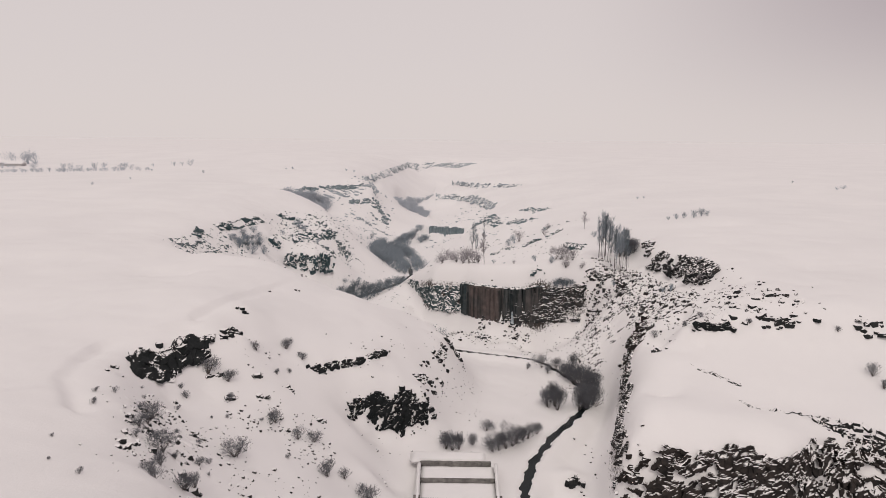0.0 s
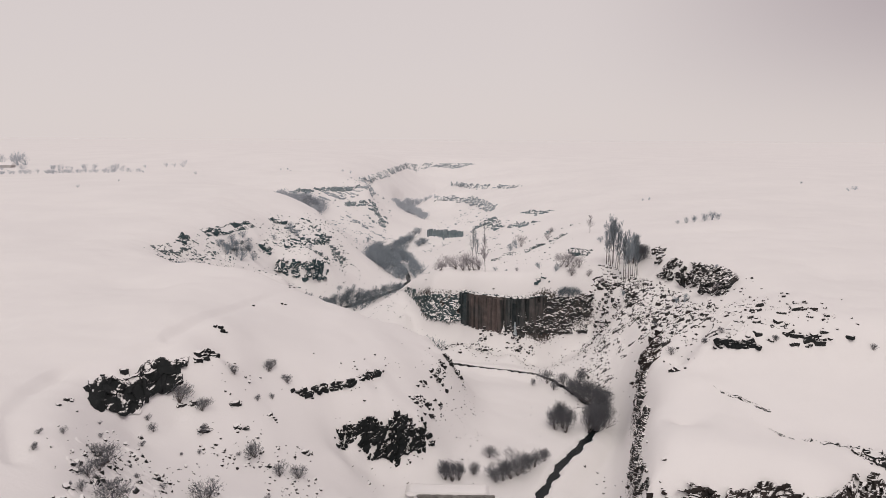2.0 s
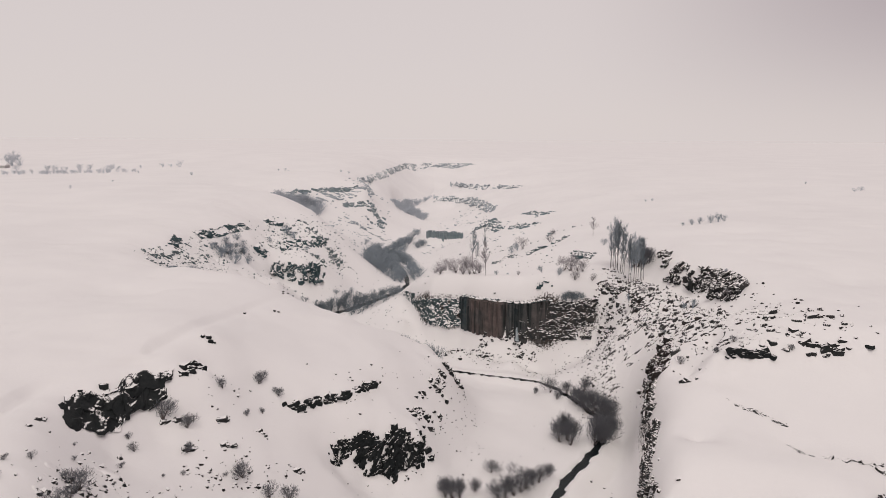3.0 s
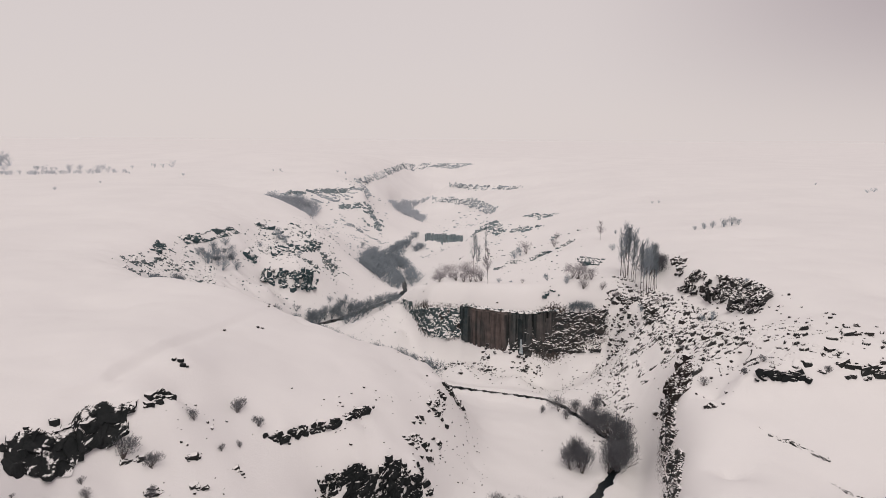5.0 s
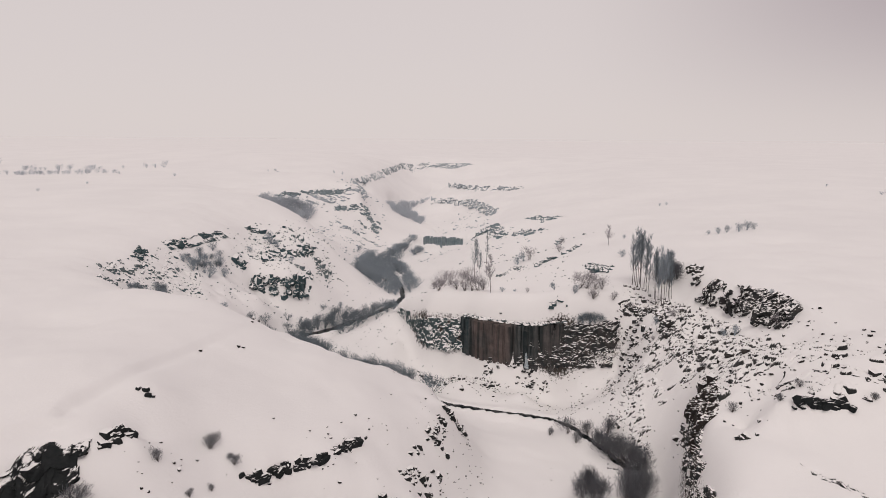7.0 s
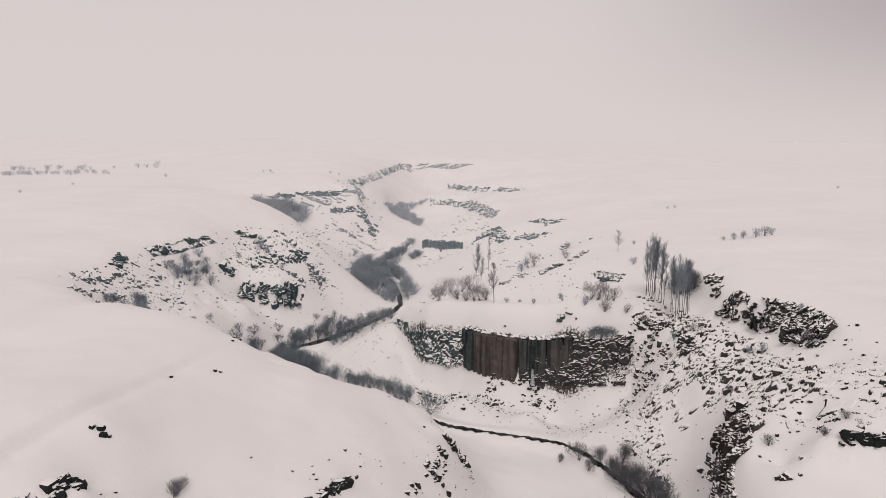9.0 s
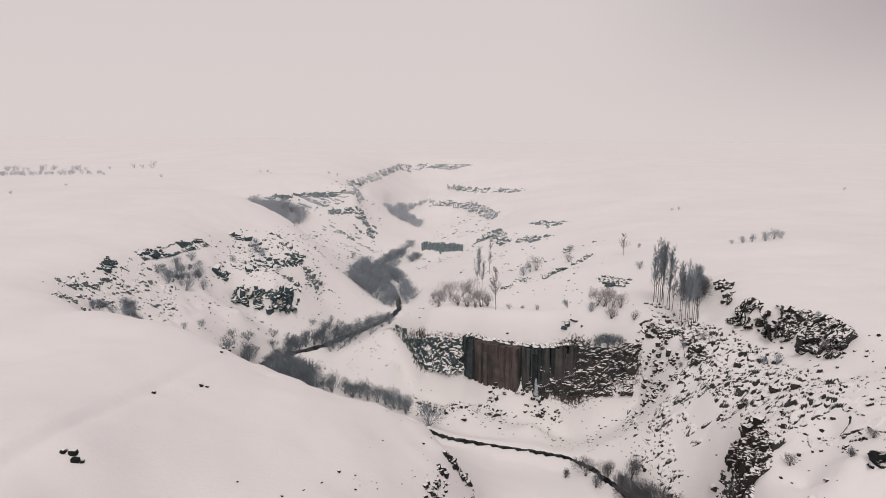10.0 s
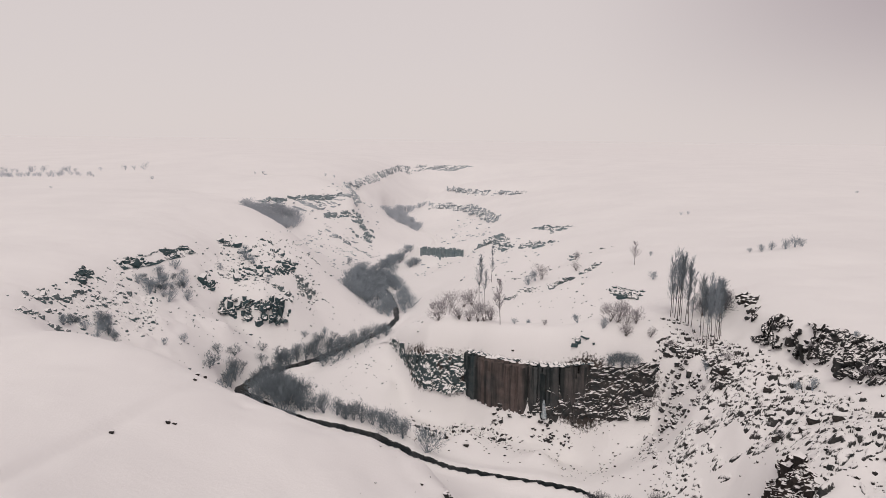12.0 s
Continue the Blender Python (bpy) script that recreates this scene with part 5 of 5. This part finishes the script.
block_sheet("rubble foot of the mesa flank", 34, 143, 7, 7, 1.2, 0.65, 0.62, M_RUBBLE, 146)
rng = random.Random(61)
placed = 0
while placed < 16:
    x, y = rng.gauss(38, 4.5), rng.uniform(106, 150)
    if x - 0.16 * (y - 128) > 46 or x < 27 or float(value_noise(x, y, 5.0, 9)) + rng.uniform(-0.15, 0.15) < 0.0:
        continue
    boulder(x, y, 0.45 + 0.9 * rng.random() ** 2, rng)
    placed += 1
for k in range(14):
    x, y = rng.gauss(4, 4.0), rng.gauss(150.5, 2.4)
    if stream_distance(np.array([x]), np.array([y]))[0] > 3 and y < 155:
        boulder(x, y, rng.uniform(0.4, 1.0), rng, group="boulders below the cliff")
for x, y, s in ((-13, 66, 0.6), (-17, 60, 0.7), (-26, 118, 0.6), (-28.4, 105.3, 0.6), (-25, 108.5, 0.7), (-24.4, 108.6, 0.5), (-26.5, 120, 0.6), (-25.8, 120.2, 0.5), (46, 151.5, 1.3), (48, 152, 0.9), (33, 98.6, 1.0)):
    boulder(x, y, 0.75 * s, rng, group="lone stones in the snow")

loose = []
REGIONS = ((-22, 68, 9, 16, 330, 0.10, 0.45), (-16, 80, 8, 10, 110, 0.1, 0.4), (37, 128, 10, 24, 160, 0.15, 0.4), (28, 130, 6, 12, 200, 0.12, 0.35), (3, 150, 8, 5, 90, 0.15, 0.4), (46, 108, 11, 9, 60, 0.2, 0.5),
           (-44, 168, 12, 26, 420, 0.15, 0.5), (-42, 205, 12, 16, 200, 0.2, 0.6), (-27, 205, 8, 40, 260, 0.18, 0.5), (-8, 165, 6, 10, 40, 0.2, 0.4), (15, 146, 12, 3, 70, 0.15, 0.4),
           (-12, 94, 8, 8, 120, 0.1, 0.35), (1, 106, 4, 9, 110, 0.1, 0.3), (25, 205, 14, 30, 60, 0.3, 0.8), (50, 104, 14, 5, 90, 0.2, 0.6), (-38, 320, 10, 60, 120, 0.5, 1.3), (5, 262, 12, 10, 60, 0.4, 0.9), (22, 88, 3, 16, 60, 0.2, 0.5), (-34, 225, 9, 30, 220, 0.25, 0.7), (-38, 290, 12, 26, 160, 0.3, 0.9), (20, 175, 14, 14, 90, 0.15, 0.4), (16, 225, 10, 25, 120, 0.25, 0.7), (8, 330, 10, 40, 120, 0.4, 1.0), (-4, 155, 10, 8, 70, 0.15, 0.45), (-20, 62, 10, 16, 260, 0.08, 0.25), (-24, 74, 8, 12, 140, 0.1, 0.35), (2, 112, 12, 20, 120, 0.08, 0.22), (20, 140, 10, 6, 120, 0.12, 0.35), (44, 116, 10, 14, 160, 0.15, 0.45), (-16, 170, 9, 12, 90, 0.15, 0.4))
for cx, cy, rx, ry, count, lo, hi in REGIONS:
    pts = []
    for _ in range(count):
        a, r = rng.uniform(0, 6.283), rng.random() ** 0.6
        pts.append((cx + rx * 1.2 * r * math.cos(a), cy + ry * 1.2 * r * math.sin(a)))
    pts = np.array(pts)
    zs, sd = ground_height(pts[:, 0], pts[:, 1]), stream_distance(pts[:, 0], pts[:, 1])
    for (x, y), z, d in zip(pts, zs, sd):
        if d < 2.5 or float(value_noise(x, y, 4.0, 8)) + rng.uniform(-0.2, 0.2) < -0.08:
            continue
        s = lo + (hi - lo) * rng.random() ** 2
        m = pose(x, y, z - 0.16 * s, rng.uniform(-22, 22), rng.uniform(-22, 22), rng.uniform(-60, 60)) @ Matrix.Diagonal((s * rng.uniform(0.9, 1.6), s, s, 1))
        # Farther stones take paler blocks, so haze sits in their colour.
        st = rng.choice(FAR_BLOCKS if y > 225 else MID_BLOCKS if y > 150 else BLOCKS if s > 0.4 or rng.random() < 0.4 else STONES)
        loose.append((st, m))
        if st in STONES:
            loose.append((rng.choice(CAPS), m @ Matrix.Translation((0, 0.06, -0.03))))
joined("loose_stones", loose, "loose dark stones half buried in snow", "stones")

# ---- bushes and trees ----
rng = random.Random(77)
AMPH = [(-24.8, 84.6, 1.7), (-22.3, 90.2, 2.3), (-19.9, 89.8, 1.5), (-22.0, 84.2, 1.1), (-20.8, 86.2, 1.0), (-29.1, 78.6, 3.2), (-26.8, 79.0, 2.2), (-25.9, 76.6, 1.5), (-20.4, 77.0, 2.8), (-17.5, 76.2, 2.2), (-15.8, 77.4, 2.1), (-21.8, 65.8, 3.0), (-22.8, 58.6, 1.3), (-28.4, 61.4, 2.5), (-24.8, 55.4, 2.9), (-26.4, 54.2, 1.1), (-31.5, 61.0, 0.9)]
AMPH += [(-20.9, 50.6, 2.4), (-21.0, 53.0, 1.9), (-13.3, 71.8, 2.8), (-11.5, 73.8, 1.8), (-8.6, 72.2, 3.2), (-17.4, 70.6, 0.8), (-24.0, 56.2, 0.9), (-27.6, 59.0, 1.8), (-30, 74, 1.4)]
AMPH += [(-27 + 5.5 * math.sin(k * 2.7), 54 + 1.3 * k, 0.45 + 0.5 * (k * 0.37 % 1)) for k in range(18)] + [(-22.5, 48.5, 1.6), (-21.5, 47, 1.4), (-23.4, 52, 1.7), (-27.4, 57, 1.9), (-26, 57.6, 1.5)]
for x, y, h in AMPH:
    bush(x, y, 0.85 * h, rng, group="bushes on the west slope")
for x, y, h in ((1.5, 90.6, 3.4), (0.6, 90.8, 3.0), (2.4, 90.9, 3.0), (4.5, 93.0, 2.3), (6.8, 97.8, 2.4), (7.4, 91.4, 2.6), (8.4, 92.0, 2.9), (9.5, 92.6, 3.3), (10.4, 93.4, 3.0), (11.3, 94.2, 3.4), (12.2, 94.8, 2.6), (13.1, 95.4, 3.1), (14.6, 97.0, 2.4)):
    bush(x, y, h, rng, WILLOW, label="dense leafless bush on the gorge floor", group="bushes on the gorge floor")
for x, y, h in ((-23.7, 41.0, 0.6), (-29.7, 47.8, 0.35), (-27.0, 43.0, 0.35), (59.4, 88.2, 2.2), (59.5, 85.8, 1.8), (58.2, 95.4, 1.0), (40.9, 103.0, 1.2), (34.6, 105.5, 1.5), (37.7, 101.1, 1.1), (46.8, 98.7, 1.1), (37.2, 121.1, 1.1)):
    bush(x, y, h, rng, label="low leafless scrub poking through snow", group="scrub in the snow")
for x, y, h in ((-1.0, 162.7, 2.3), (2.6, 162.3, 2.7), (4.3, 161.5, 2.6), (7.9, 161.2, 2.8), (11.5, 157.1, 1.3), (14.1, 161.5, 1.4), (16.1, 155.5, 1.3), (21.0, 153.1, 1.7), (18.2, 192.3, 2.6), (20.0, 193.9, 2.8), (28.7, 193.5, 2.3), (38.5, 172.3, 2.1), (44.0, 191.5, 1.2), (31.8, 210.3, 2.3), (-2.7, 206.7, 2.4), (-0.7, 195.5, 2.8), (24, 149, 2.0), (27, 147.6, 2.4)):
    bush(x, y, h, rng, BUSH_MESA + BUSH_MID, group="bushes on the mesa")
for x, y, h in ((25.1, 149.8, 3.8), (26.2, 149.4, 4.1), (27.6, 149.0, 3.5), (28.9, 149.0, 2.8), (1.8, 191.1, 4.4), (4.1, 187.1, 3.8), (5.9, 187.5, 4.2), (21.3, 194.3, 4.2), (0.1, 171.9, 6.0), (5.8, 160.9, 4.2), (6.9, 160.5, 3.8)):
    tree(x, y, h, rng, WILLOW_MESA, "leafless many-stemmed tree on the snowy mesa", "trees on the mesa", fat=1.0)
for x, y, h in ((24.2, 146.5, 2.0), (25.2, 146.25, 2.4), (26.2, 146.0, 2.6), (27.2, 145.8, 2.4), (28.2, 145.6, 2.0), (25.8, 146.3, 1.8)):
    tree(x, y, h, rng, WILLOW_RIVER, "dense dark bush hanging over the cliff edge", "bushes at the cliff edge", "bush", 1.3)
tree(9.2, 157.9, 7.4, rng, YOUNG, "slender leafless tree near the cliff edge", "trees on the mesa")
tree(38.2, 183.1, 4.7, rng, YOUNG, "lone leafless tree on the snow plateau", "", fat=1.4)
for x, y, h in ((8.4, 186.7, 7.1), (11.8, 212.3, 9.5), (7.3, 185.9, 10.5), (9.3, 213, 8)):
    tree(x, y, h, rng, POPLAR, "thin tall leafless poplar", "poplars on the mesa", "poplar_tree", 1.1)
STAND = ((36.0, 154.6, 9.6), (36.4, 154.0, 10.3), (36.7, 153.4, 10.6), (37.1, 153.0, 10.0), (37.6, 152.4, 10.4), (37.8, 151.6, 9.8), (37.8, 150.6, 9.2), (36.9, 156.2, 10.4), (37.8, 155.6, 10.2), (38.7, 154.9, 9.8), (37.4, 154.6, 10.6), (36.3, 155.5, 9.4))
STAND += ((38.2, 147.9, 9.2), (37.3, 144.6, 8.8), (37.3, 143.0, 9.6), (38.0, 143.3, 10.2), (38.1, 142.6, 9.8), (39.0, 144.2, 10.4), (39.8, 145.4, 10.0), (41.1, 147.3, 9.4), (40.4, 146.2, 9.8), (38.7, 146.0, 9.4))
for x, y, h in STAND:
    tree(x, y, h * rng.uniform(0.92, 1.06), rng, POPLAR, "tall narrow leafless poplar in a close stand", "poplars in a stand", "poplar_tree", 0.95)
for x, y, h in ((41.6, 153.3, 4.6), (42.8, 153.0, 4.8), (43.8, 152.6, 4.0), (40.6, 153.6, 3.8), (42.2, 155.0, 4.6)):
    tree(x, y, h, rng, WILLOW, "dense dark leafless bush behind the poplars", "bushes behind the poplars", "bush")
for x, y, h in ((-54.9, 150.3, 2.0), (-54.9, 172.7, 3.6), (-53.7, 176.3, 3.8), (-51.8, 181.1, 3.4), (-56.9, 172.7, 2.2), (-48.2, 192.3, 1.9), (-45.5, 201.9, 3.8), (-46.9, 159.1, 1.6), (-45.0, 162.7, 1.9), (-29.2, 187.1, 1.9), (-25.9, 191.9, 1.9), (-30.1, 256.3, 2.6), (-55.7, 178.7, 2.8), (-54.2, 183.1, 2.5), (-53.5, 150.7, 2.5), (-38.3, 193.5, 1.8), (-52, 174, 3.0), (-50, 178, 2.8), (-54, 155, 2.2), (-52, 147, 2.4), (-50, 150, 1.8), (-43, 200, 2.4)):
    bush(x, y, h, rng, BUSH_MID, "haze-pale leafless bush on a snowy basin slope", "bushes in the basin")
for outline, count in (([(-57.9, 174), (-55, 180), (-52.2, 183.7), (-51.5, 179), (-52.7, 173.6)], 26), ([(-58.2, 149), (-56.5, 147), (-55.5, 150), (-57.0, 152.5)], 8), ([(-57, 155.5), (-55, 158), (-51.3, 153.2), (-52.5, 151.5)], 18)):
    for x, y in strewn(outline, count, rng):
        bush(x, y, rng.uniform(1.0, 2.0), rng, BUSH_MID + WILLOW_RIVER, "haze-pale leafless bush on a snowy basin slope", "bushes in the basin")
for x, y, h in ((61.4, 183.9, 1.3), (63.6, 183.3, 1.9), (65.8, 183.9, 2.2), (68.2, 183.1, 2.5), (70.6, 184.3, 2.9), (72.8, 185.6, 2.0)):
    bush(x, y, h, rng, BUSH_MID, "haze-pale leafless bush on the open plateau", "row of bushes on the plateau")
for x, y, h in ((36.3, 140.3, 1.6), (38.9, 139.1, 1.5), (44.5, 128.7, 1.9), (43.6, 130.2, 1.5), (47.9, 135.1, 1.6), (49.4, 125.9, 1.8), (51.3, 132.3, 1.4), (33.4, 146.2, 1.6), (30.6, 147.2, 1.8), (35.2, 138.2, 1.2)):
    bush(x, y, h, rng, BUSH_MID + BUSH_MESA, "haze-pale leafless bush among broken rocks", "bushes on the rubble slope")
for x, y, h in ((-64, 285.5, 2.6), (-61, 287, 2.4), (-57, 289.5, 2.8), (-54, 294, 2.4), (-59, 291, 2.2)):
    bush(x, y, h, rng, BUSH_FAR, "haze-pale bush below a far rock band", "bushes below the rock band")
CLUMP = ((19.5, 127.9, 3.9), (16.7, 127.9, 1.9), (23.6, 123.9, 4.9), (19.4, 110.3, 5.4), (17.8, 107.9, 4.6), (19.4, 107.1, 5.8), (23.2, 107.6, 6.4), (24.6, 108.3, 6.2), (25.7, 119.5, 5.5), (27.1, 115.9, 4.6), (20.3, 125.1, 2.9), (26.3, 112.7, 5.8), (25.0, 125.5, 4.3), (22.4, 127.7, 3.4), (26.3, 110.4, 5.2), (26.5, 117.6, 5.0))
CLUMP += ((24.6, 119.9, 6.0), (24.2, 108.3, 5.8), (25.0, 112.5, 5.6), (19.2, 108.7, 5.0), (25.6, 116.2, 5.2), (24.0, 121.4, 4.6), (26.2, 109.6, 5.6), (18.6, 110.2, 4.2))
for x, y, h in CLUMP:
    tree(x, y, 0.9 * h, rng, WILLOW, "leafless grey willow beside the stream", "willows at the stream bend", "willow_tree", 0.85)
RIVER = ((-27.1, 157.0, 6.4), (-26.0, 161.5, 5.8), (-32.7, 168.3, 4.4), (-34.3, 167.7, 3.6), (-32.1, 176.8, 5.2), (-30.8, 178.2, 5.2), (-29.5, 180.9, 4.8), (-28.2, 182.4, 4.6), (-25.7, 182.6, 4.1), (-23.0, 184.5, 4.4), (-22.5, 190.4, 4.2), (-19.6, 191.2, 4.0), (-16.6, 195.7, 3.8), (-15.5, 197.5, 3.6), (-13.8, 199.5, 3.4), (-38.2, 168.3, 4.4), (-38, 165, 4.6), (-19.6, 155.4, 4.3), (-15.7, 153.2, 3.2), (-12.9, 152.0, 4.2), (-11.2, 151.0, 3.8), (-8.2, 148.4, 4.2), (-6.2, 146.9, 3.8), (-2.2, 142.5, 4.8), (-23.7, 156.5, 3.6), (-28.6, 160.2, 6.2), (-30.3, 163.2, 5.8), (-24.6, 158.6, 5.4), (-31, 160, 5), (-29.8, 166.5, 4.8), (-27.4, 164.0, 4.6), (-26.6, 159.6, 6.0), (-25.2, 160.4, 5.2), (-29.4, 161.6, 6.0), (-31.4, 164.6, 5.2), (-28.4, 163.2, 5.4), (-33.4, 170.6, 4.2), (-31.0, 172.0, 4.0), (-26.8, 184.4, 4.4), (-24.6, 187.6, 4.0), (-21.0, 188.0, 4.2), (-18.0, 193.5, 4.0), (-17.4, 154.6, 3.6), (-14.4, 152.8, 3.8), (-9.8, 150.0, 3.8), (-7.2, 148.2, 3.4), (-21.2, 156.0, 3.6))
for x, y, h in RIVER:
    tree(x, y, h, rng, WILLOW_RIVER, "grey leafless willow on the river bank", "willows along the river", "willow_tree", rng.uniform(0.95, 1.2))
for k in range(70):
    a = STREAM[rng.randrange(len(STREAM))]
    while not 151 < a[1] < 200:
        a = STREAM[rng.randrange(len(STREAM))]
    x, y = a[0] + rng.choice((-1, 1)) * rng.uniform(2.2, 5.0), a[1] + rng.uniform(-3, 3)
    if stream_distance(np.array([x]), np.array([y]))[0] > 1.9:
        tree(x, y, rng.uniform(1.8, 3.4), rng, WILLOW_LOW, "low grey leafless willow on the river bank", "willows along the river", "willow_tree", rng.uniform(1.0, 1.4))
THICKET = [(-27, 221), (-21, 218), (-13.5, 211), (-10.8, 215), (-8.2, 221), (-11, 240), (-15, 254), (-17, 267), (-9, 268), (-8, 271.5), (-19, 291), (-26.5, 262)]
thick = []
for x, y in strewn(THICKET, 300, rng):
    if stream_distance(np.array([x]), np.array([y]))[0] > (1.5 if y < 245 else 0.4):
        h = rng.uniform(2.4, 4.0)
        for me in rng.choice(WILLOW_MID):
            thick.append((me, pose(x, y, ground_at(x, y) - 0.1, rng.uniform(-4, 4), rng.uniform(-4, 4), rng.uniform(0, 360)) @ Matrix.Diagonal((h * 1.4, h * 1.4, h, 1))))
joined("willow_thicket", thick, "dense haze-pale willow thicket along the river", "thicket")
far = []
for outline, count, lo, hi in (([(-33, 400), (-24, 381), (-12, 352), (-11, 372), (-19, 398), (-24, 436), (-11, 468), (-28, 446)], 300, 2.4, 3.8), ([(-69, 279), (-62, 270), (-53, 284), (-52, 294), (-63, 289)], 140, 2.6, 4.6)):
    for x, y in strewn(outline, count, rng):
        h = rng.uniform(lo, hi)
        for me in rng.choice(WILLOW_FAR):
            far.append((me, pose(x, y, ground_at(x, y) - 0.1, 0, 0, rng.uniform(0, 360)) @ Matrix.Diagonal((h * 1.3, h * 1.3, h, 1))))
joined("far_thicket", far, "haze-pale thicket far up the gorge", "thicket")

# ---- concrete basin on the gorge floor ----
def box_mesh(name, x, y, z, mat, seed=0, soft=0.04, rough=0.0):
    bm = bmesh.new()
    bmesh.ops.create_cube(bm, size=1)
    for v in bm.verts:
        v.co = (v.co.x * x, v.co.y * y, (v.co.z + 0.5) * z)
    bmesh.ops.bevel(bm, geom=bm.edges[:], offset=soft, segments=2, affect="EDGES")
    if rough:
        bmesh.ops.subdivide_edges(bm, edges=[e for e in bm.edges if e.calc_length() > 1], cuts=14, use_grid_fill=True)
        for v in bm.verts:
            v.co += noise.noise_vector(v.co * 1.3 + Vector((seed * 7, 0, 0))) * rough
    me = bm_mesh(name, bm, bool(rough))
    me.materials.append(mat)
    return me


GZ = -15.6
weir = base("concrete_basin", pose(2.1, 82, GZ), "weathered concrete water basin with snow on its walls", "concrete basin")
part("back_wall", box_mesh("back_wall", 9.8, 0.5, 1.3, M_CONCRETE, 1, 0.03, 0.04), None, weir, m=pose(-0.2, 3.5, 0))
part("snow_slab", box_mesh("snow_slab", 10.7, 2.6, 0.75, M_SNOW, 2, 0.25, 0.12), None, weir, "thick white snow", m=pose(-1.2, 4.9, 0.75))
for sx, name in ((-5.1, "side_wall"), (5.2, "side_wall")):
    part(name, box_mesh(name, 0.35, 9.5, 1.15, M_CONCRETE, 3, 0.03, 0.02), None, weir, m=pose(sx, -1.4, 0, 0, 0, -1.5 if sx > 0 else 1.0))
    part("snow_cap", box_mesh("snow_cap", 0.5, 9.4, 0.26, M_SNOW, 4, 0.1, 0.05), None, weir, "white snow", m=pose(sx, -1.4, 1.08, 0, 0, -1.5 if sx > 0 else 1.0))
    part("pillar", box_mesh("pillar", 0.8, 0.8, 1.3, M_CONCRETE, 5, 0.04, 0.04), None, weir, m=pose(sx, -5.6, 0))
for sy in (-0.4, -5.4):
    part("cross_wall", box_mesh("cross_wall", 10.0, 0.4, 1.05, M_CONCRETE, 6 + sy, 0.03, 0.03), None, weir, m=pose(0.1, sy, -0.15))
    part("snow_bed", box_mesh("snow_bed", 9.9, 3.4 if sy > -1 else 4.4, 0.5, M_SNOW, 8 + sy, 0.1, 0.06), None, weir, "smooth snow", m=pose(0.1, sy + (2.0 if sy > -1 else 2.5), 0.25 if sy > -1 else 0.0))

# ---- far farmstead and hedges on the plateau ----
rng = random.Random(91)
M_WALL = plain("pale_farm_wall", (0.40, 0.39, 0.39), (0.55, 0.53, 0.52), 0.8)


def farmhouse(x, y, wide, deep, high, turn):
    ob = base("farmhouse", pose(x, y, ground_at(x, y) - 0.2, 0, 0, turn), "low distant farm building with a snow-covered roof", "house", "farm buildings")
    part("wall", box_mesh("wall", wide, deep, high, M_WALL), None, ob)
    bm = bmesh.new()
    w, d, h = wide / 2 + 0.5, deep / 2 + 0.5, high
    v = [bm.verts.new(p) for p in ((-w, -d, h), (w, -d, h), (w, d, h), (-w, d, h), (-w, 0, h + 1.8), (w, 0, h + 1.8))]
    for f in ((0, 1, 5, 4), (2, 3, 4, 5), (0, 4, 3), (1, 2, 5), (0, 3, 2, 1)):
        bm.faces.new([v[k] for k in f])
    me = bm_mesh("roof", bm)
    me.materials.append(M_SNOW)
    part("roof", me, None, ob, "white snow-covered roof")


farmhouse(-260, 398, 9, 6, 1.9, 8)
farmhouse(-271, 402, 8, 6, 1.8, 4)
for x, y, h in ((-264, 416, 9), (-268, 418, 10), (-260, 418, 9), (-272, 414, 9)):
    tree(x, y, h, rng, WILLOW_FAR, "large haze-pale tree behind a farm building", "farm trees", fat=1.2)
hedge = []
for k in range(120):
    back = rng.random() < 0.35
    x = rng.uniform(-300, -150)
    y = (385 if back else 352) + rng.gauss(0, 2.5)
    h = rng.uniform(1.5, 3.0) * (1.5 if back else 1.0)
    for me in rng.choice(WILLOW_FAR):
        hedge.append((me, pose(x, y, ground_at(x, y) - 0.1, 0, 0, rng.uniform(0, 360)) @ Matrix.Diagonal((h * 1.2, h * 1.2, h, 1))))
joined("far_hedge", hedge, "haze-pale hedge line on the plateau", "hedge")
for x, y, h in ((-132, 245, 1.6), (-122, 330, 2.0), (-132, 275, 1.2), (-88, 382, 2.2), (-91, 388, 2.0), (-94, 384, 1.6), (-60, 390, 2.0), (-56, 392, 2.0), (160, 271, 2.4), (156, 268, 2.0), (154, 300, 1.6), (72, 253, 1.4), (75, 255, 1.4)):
    bush(x, y, h, rng, BUSH_FAR, "small haze-pale bush on the open plateau", "far bushes on the plateau")
